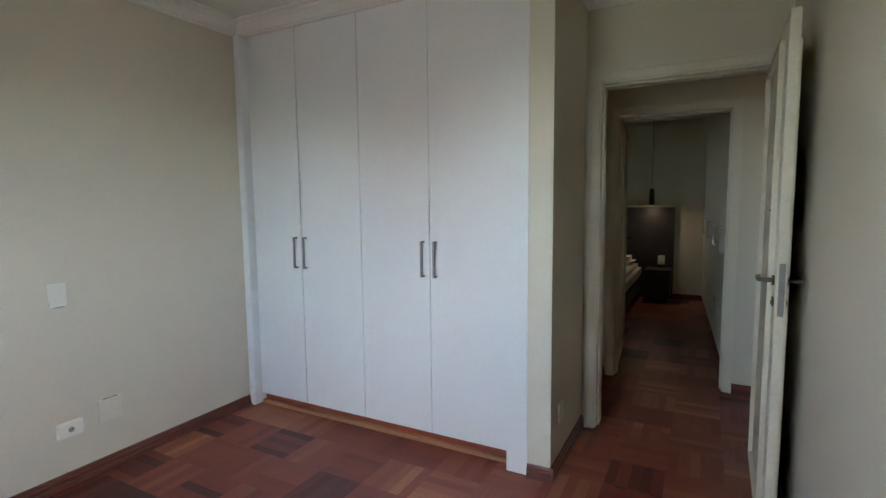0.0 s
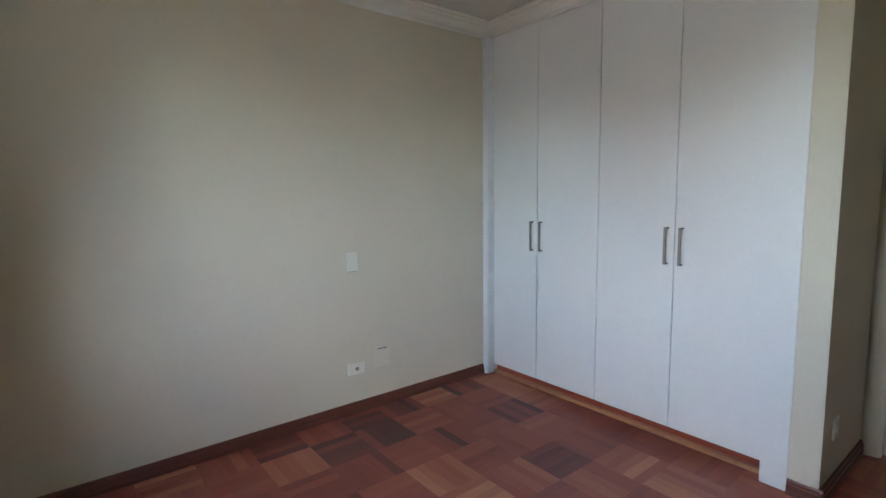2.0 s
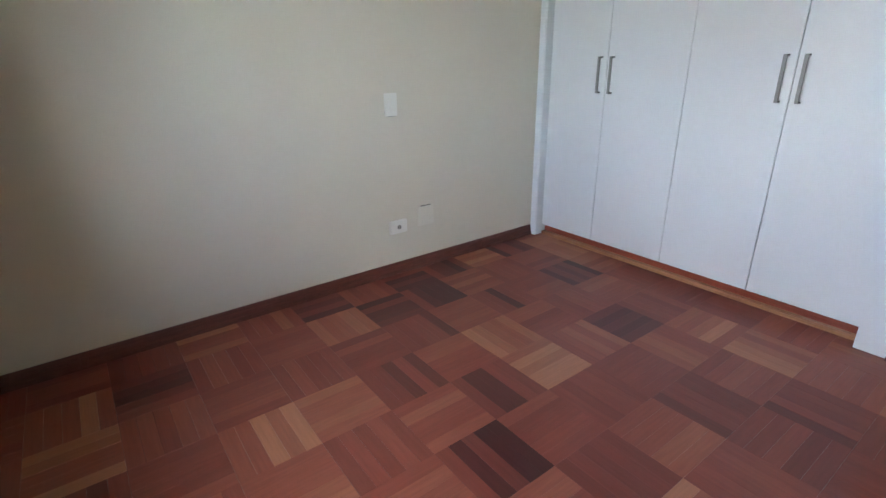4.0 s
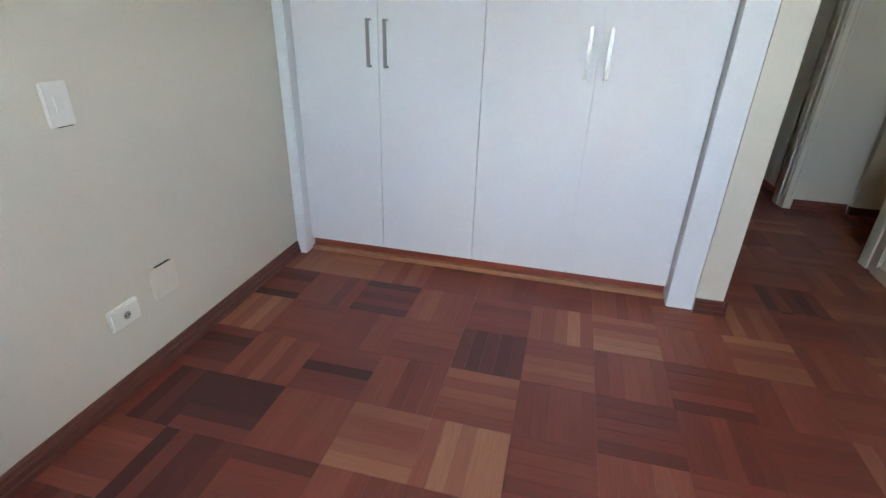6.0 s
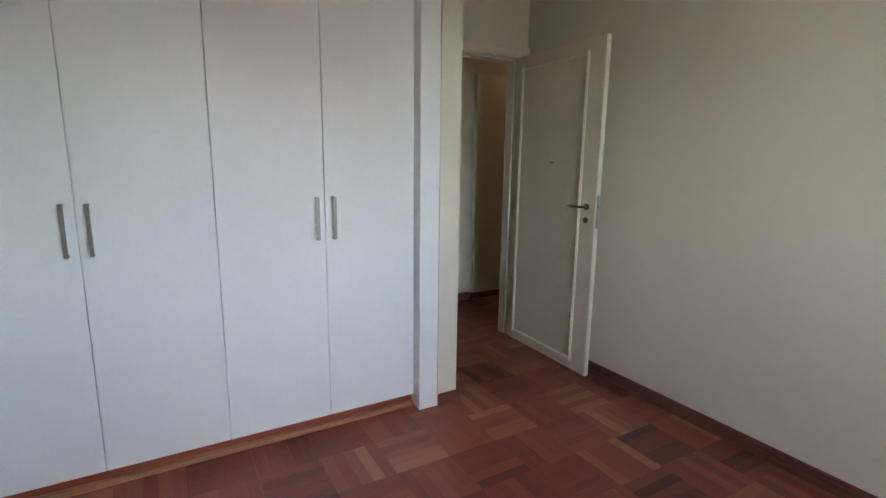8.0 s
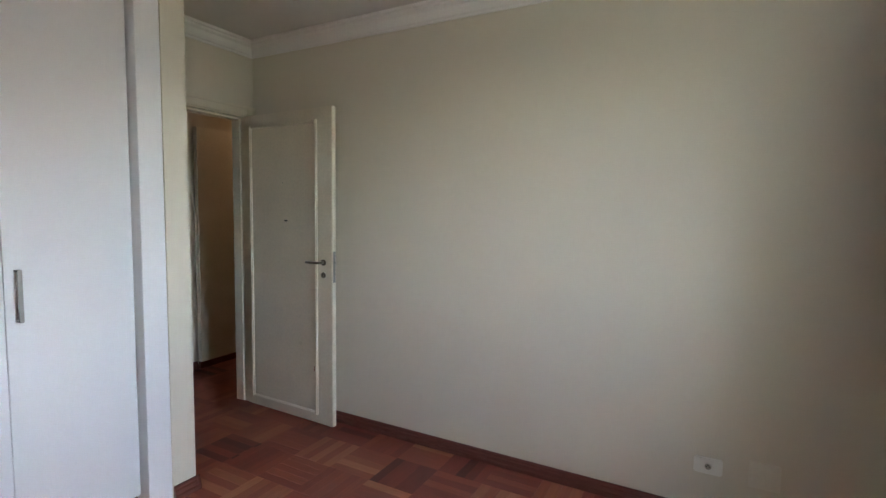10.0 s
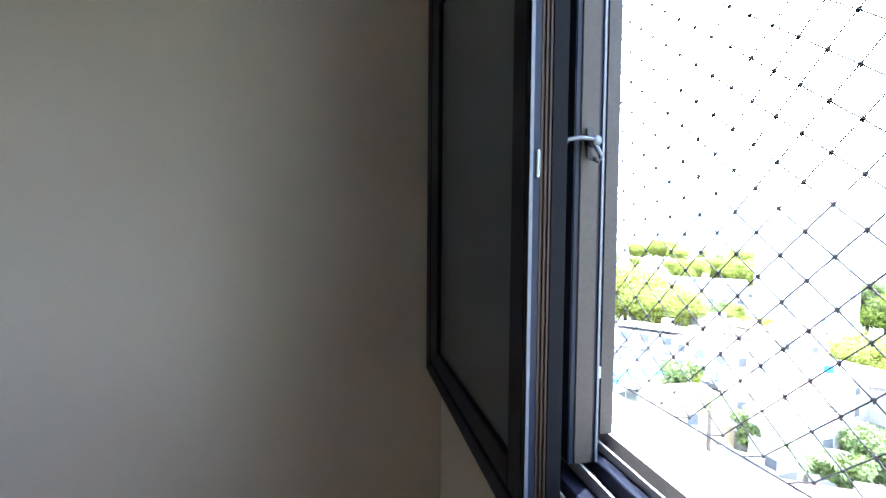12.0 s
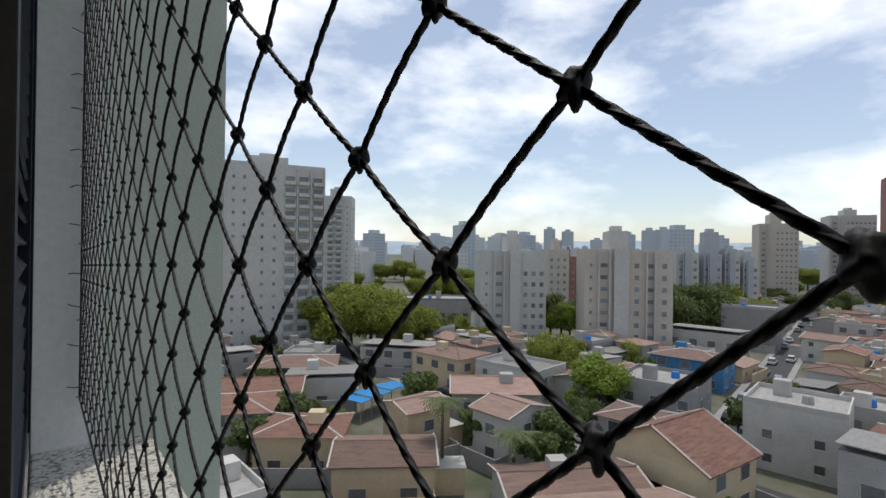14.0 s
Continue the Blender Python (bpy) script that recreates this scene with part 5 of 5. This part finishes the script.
def named_houses():
    rand = random.Random(4)
    spec = [(28.5, 66, 8, 7, 5.4, 10, "hip", HOUSE_WHITE, "white house with a terracotta hipped roof"),
            (26.2, 82, 11, 10, 6.4, 12, "flat", HOUSE_GREY, "grey flat-roofed two-storey house"),
            (14.6, 74, 10, 9, 7.6, 8, "flat", HOUSE_WHITE, "white flat-roofed house with blue water tanks"),
            (9.0, 84, 8, 7, 6.0, 4, "flat", HOUSE_WHITE, "white house with a roof terrace and water tank"),
            (6.5, 62, 10, 8, 7.5, 2, "sheet", HOUSE_GREY, "grey workshop with a sheet roof"),
            (36, 48, 13, 7, 4.0, 58, "gable", HOUSE_WHITE, "low white house with a long terracotta roof"),
            (30, 42, 12, 8, 4.2, 60, "gable", HOUSE_WHITE, "low white house with a terracotta roof"),
            (44.5, 72, 12, 9, 6.0, 50, "gable", HOUSE_WHITE, "white two-storey house with a dark red roof"),
            (41.5, 88, 13, 9, 5.5, 8, "flat", HOUSE_WHITE, "white flat-roofed house with a terrace"),
            (49.5, 95, 12, 9, 6.0, 8, "hip", HOUSE_TAN, "cream two-storey house with a hipped roof"),
            (57, 52, 10, 7.5, 4.4, 55, "gable", HOUSE_TAN, "house with a broad terracotta gable roof"),
            (66, 60, 9.5, 7.5, 4.8, 52, "hip", HOUSE_TAN, "house with a terracotta hipped roof"),
            (64, 84, 11, 8, 5.0, 60, "sheet", HOUSE_WHITE, "white house with a white sheet roof"),
            (55.0, 104, 16, 9, 5.5, 40, "sheet", HOUSE_WHITE, "long white hall with a sheet roof"),
            (67, 92, 14, 9, 5.2, 60, "hip", HOUSE_TAN, "house with a weathered terracotta roof"),
            (71, 78, 13, 9, 5.0, 60, "gable", HOUSE_TAN, "house with a weathered terracotta roof"),
            (74, 70, 12, 9, 5.2, 60, "hip", HOUSE_WHITE, "white house with a terracotta roof"),
            (23.6, 109, 13, 9, 5.5, 8, "hip", HOUSE_BLUE, "blue house with a terracotta hipped roof"),
            (22.2, 137, 16, 10, 7.0, 8, "sheet", HOUSE_WHITE, "long white hall with a pale roof"),
            (18.4, 160, 13, 10, 11.0, 8, "flat", HOUSE_GREY, "pale three-storey apartment house"),
            (51.8, 168, 26, 14, 9.0, 50, "flat", HOUSE_GREY, "low grey institutional building with a flat roof"),
            (65.5, 106, 9, 7, 4.0, 50, "flat", HOUSE_WHITE, "white pool house with a flat roof")]
    for az, dist, w, d, h, turn, roof, wall, label in spec:
        x, y = polar(az, dist)
        house(x, y, w, d, h, turn, roof, wall, rand, label)
        TAKEN.append((x, y, max(w, d) * 0.55))
    x, y = polar(24.8, 57)
    house(x, y, 9, 11, 5.6, 84, "gable", HOUSE_TAN, rand, "tan two-storey house with a steep terracotta gable roof", ridge=2.7)
    TAKEN.append((x, y, 6.5))
    # open yards: round the awning and the palm
    for az, dist, r in ((61, 73, 4), (58, 77, 4.5), (55.5, 82, 4), (58.5, 68, 3.5), (50.3, 53.5, 3.5), (50.3, 47, 3), (42.0, 52, 3)):
        TAKEN.append((*polar(az, dist), r))


def filler_houses():
    rand = random.Random(9)
    words = {"gable": "terracotta gable roof", "hip": "terracotta hipped roof", "sheet": "grey sheet roof", "flat": "flat concrete roof"}
    walls = ((HOUSE_WHITE, "white"), (HOUSE_TAN, "tan"), (HOUSE_GREY, "grey"), (HOUSE_WHITE, "white"))
    for i in range(20):
        for j in range(34):
            x, y = 2 + i * 8.2 + rand.uniform(-0.9, 0.9), -12 - j * 8.4 + rand.uniform(-0.9, 0.9)
            az, dist = math.degrees(math.atan2(x - 1.8, -y - 0.16)), math.hypot(x - 1.8, y)
            if not -2 < az < 80 or not 26 < dist < (275 if az < 20 else 195) or on_street(x, y, 6.6) or -65 < y < -52:
                continue
            if math.hypot(x - polar(70, 138)[0], y - polar(70, 138)[1]) < 22 or dist > 128 and (az > 47 or 20 < az < 47):
                continue
            w, d = rand.uniform(5.2, 8.6), rand.uniform(5.2, 8.6)
            if not free(x, y, max(w, d) * 0.40):
                continue
            roof = rand.choice(("gable", "hip", "gable", "sheet", "flat", "hip"))
            wall, tone = rand.choice(walls)
            house(x, y, w, d, rand.choice((3.0, 5.6, 6.2, 3.6, 4.4)), rand.choice((0, 90)) + rand.uniform(-4, 4), roof, wall, rand, f"{tone} plastered house with a {words[roof]}")
            TAKEN.append((x, y, max(w, d) * 0.42))


named_houses()
filler_houses()


def yard_trees():
    """Small trees and shrubs in the yards between the houses."""
    rand = random.Random(31)
    left = 46
    while left:
        az, dist = rand.uniform(2, 76), 36 + 110 * rand.random()
        x, y = polar(az, dist)
        left -= 1
        if not free(x, y, 0.6) or on_street(x, y, 6.5) or -63 < y < -53:
            continue
        s = rand.uniform(0.5, 1.0)
        kind = rand.choice(("small", "small", "mid", "bright"))
        s *= 1.0 if kind == "small" else 0.6
        copy_thing(TREES[kind], pose(x, y, GROUND, 0, 0, rand.uniform(0, 360)) @ Matrix.Diagonal((s, s, s * rand.uniform(0.85, 1.15), 1)))


yard_trees()


def awning():
    x, y = 68.3, -41.8
    root = thing("awning", (0, 0, 0), "bright blue canvas parking awning", "awning")
    for k in range(5):
        bm = bmesh.new()
        v = add_box(bm, (-6 + k * 2.4, -2, 3.0), (-3.62 + k * 2.4, 2, 3.08))
        for q in v:
            q.co.z += 0.5 * (1 - (q.co.y / 2) ** 2) + (0.25 if k % 2 else 0)
        part("canopy", bm, AWNING, root)
    for k in range(6):
        for s in (-1, 1):
            bm = bmesh.new()
            add_tube(bm, [(-6 + k * 2.4, s * 1.9, -0.2), (-6 + k * 2.4, s * 1.9, 3.1)], 0.06, 6)
            part("post", bm, GALVANISED, root)
    root.matrix_basis = pose(x, y, GROUND, 0, 0, -71.7)


awning()


def car_kind(paint, tone):
    root = thing("car", (0, 0, 0), f"{tone} parked hatchback car on the street", "car", "parked cars")
    bm = bmesh.new()
    add_box(bm, (-0.86, -2.1, 0.30), (0.86, 2.1, 0.85))
    part("body", bm, paint, root, bevel=0.12)
    bm = bmesh.new()
    v = add_box(bm, (-0.78, -1.2, 0.84), (0.78, 1.75, 1.42))
    for q in v:
        if q.co.z > 1:
            q.co.x *= 0.82
            q.co.y = q.co.y * 0.72 + 0.1
    part("cabin", bm, PANE, root, "dark car windows", bevel=0.06)
    box("roof_panel", (-0.60, -0.72, 1.405), (0.60, 1.32, 1.45), paint, root, bevel=0.02)
    for sx in (-1, 1):
        for yy in (-1.3, 1.3):
            bm = bmesh.new()
            add_tube(bm, [(sx * 0.70, yy, 0.30), (sx * 0.88, yy, 0.30)], 0.31, 14)
            part("wheel", bm, TYRE, root)
    return root


def park_cars():
    kinds = [car_kind(p, n) for p, n in zip(CAR_PAINTS, ("white", "black", "silver"))]
    rand = random.Random(6)
    spots = [tuple((STREET @ Vector((-1.55 if k % 2 else 1.55, -7 - k * 6.4, 0))).xy) for k in range(28) if k % 3] + [(40 + 7 * k, -56.6) for k in range(8)] + [(34.5, -57), (48, -60.6)]
    for k, (x, y) in enumerate(spots):
        m = pose(x, y, GROUND + 0.02, 0, 0, (10.6 if y < -64 else 90) + rand.uniform(-3, 3))
        if k < 3:
            kinds[k].matrix_basis = m
        else:
            copy_thing(kinds[rand.randrange(3)], m)


park_cars()

# ---- parquet: five strips to a square, squares turned in turn ----
def parquet():
    floor = structure(boxes("floor", [((0, 0, -0.1), (W, 3.757, -0.004)), ((2.0, 3.757, -0.1), (5.0, 4.89, -0.004)), ((0.22, 4.89, -0.1), (3.5, 8.4, -0.004))], JOINT),
                      "reddish-brown wooden parquet in basket-weave squares", "floor")
    S, X0, Y0, N = 0.27, 0.23, 0.178, 5
    w, gap = S / N, 0.0004
    rand = random.Random(11)
    shared = {}
    for along in (0, 1):
        bm = bmesh.new()
        a, b = (S / 2 - gap, w / 2 - gap) if along else (w / 2 - gap, S / 2 - gap)
        v = add_box(bm, (-a, -b, -0.0085), (a, b, 0))
        finish(bm)
        me = bpy.data.meshes.new("plank")
        bm.to_mesh(me)
        bm.free()
        me.materials.append(PARQUET_X if along else PARQUET_Y)
        shared[along] = me
    areas = [(0.0, W, 0.0, 3.165), (2.152, W, 3.165, 3.757), (2.215, 3.105, 3.757, 3.877), (2.10, 5.0, 3.877, HALL_N), (2.17, 2.97, HALL_N, 4.89), (0.22, 3.5, 4.89, 8.4)]
    rest = {True: bmesh.new(), False: bmesh.new()}
    made = 0
    for x0, x1, y0, y1 in areas:
        for i in range(math.floor((x0 - X0) / S), math.floor((x1 - X0) / S) + 1):
            for j in range(math.floor((y0 - Y0) / S), math.floor((y1 - Y0) / S) + 1):
                along = (i + j) % 2 == 0
                cx, cy = X0 + i * S, Y0 + j * S
                for k in range(N):
                    a, b = ((cx, cy + k * w), (cx + S, cy + (k + 1) * w)) if along else ((cx + k * w, cy), (cx + (k + 1) * w, cy + S))
                    lift = rand.uniform(-0.0004, 0.0)
                    whole = a[0] >= x0 and b[0] <= x1 and a[1] >= y0 and b[1] <= y1
                    if whole and y1 < 3.2 and 0.45 < cx < 2.2 and 1.2 < cy < 2.85 and made < 300:
                        ob = new("plank", shared[int(along)])
                        ob.parent = floor
                        ob.location = ((a[0] + b[0]) / 2, (a[1] + b[1]) / 2, lift)
                        made += 1
                        continue
                    p = (max(a[0] + gap, x0), max(a[1] + gap, y0))
                    q = (min(b[0] - gap, x1), min(b[1] - gap, y1))
                    if q[0] - p[0] > 0.004 and q[1] - p[1] > 0.004:
                        add_box(rest[along], (p[0], p[1], -0.0085), (q[0], q[1], lift))
    for along, bm in rest.items():
        me = bpy.data.meshes.new("parquet_strips")
        bm.to_mesh(me)
        bm.free()
        me.materials.append(PARQUET_X if along else PARQUET_Y)
        ob = new("parquet_strips", me)
        ob.parent = floor
        tagged(ob, "reddish-brown wooden parquet strips", kind="stuff")


parquet()
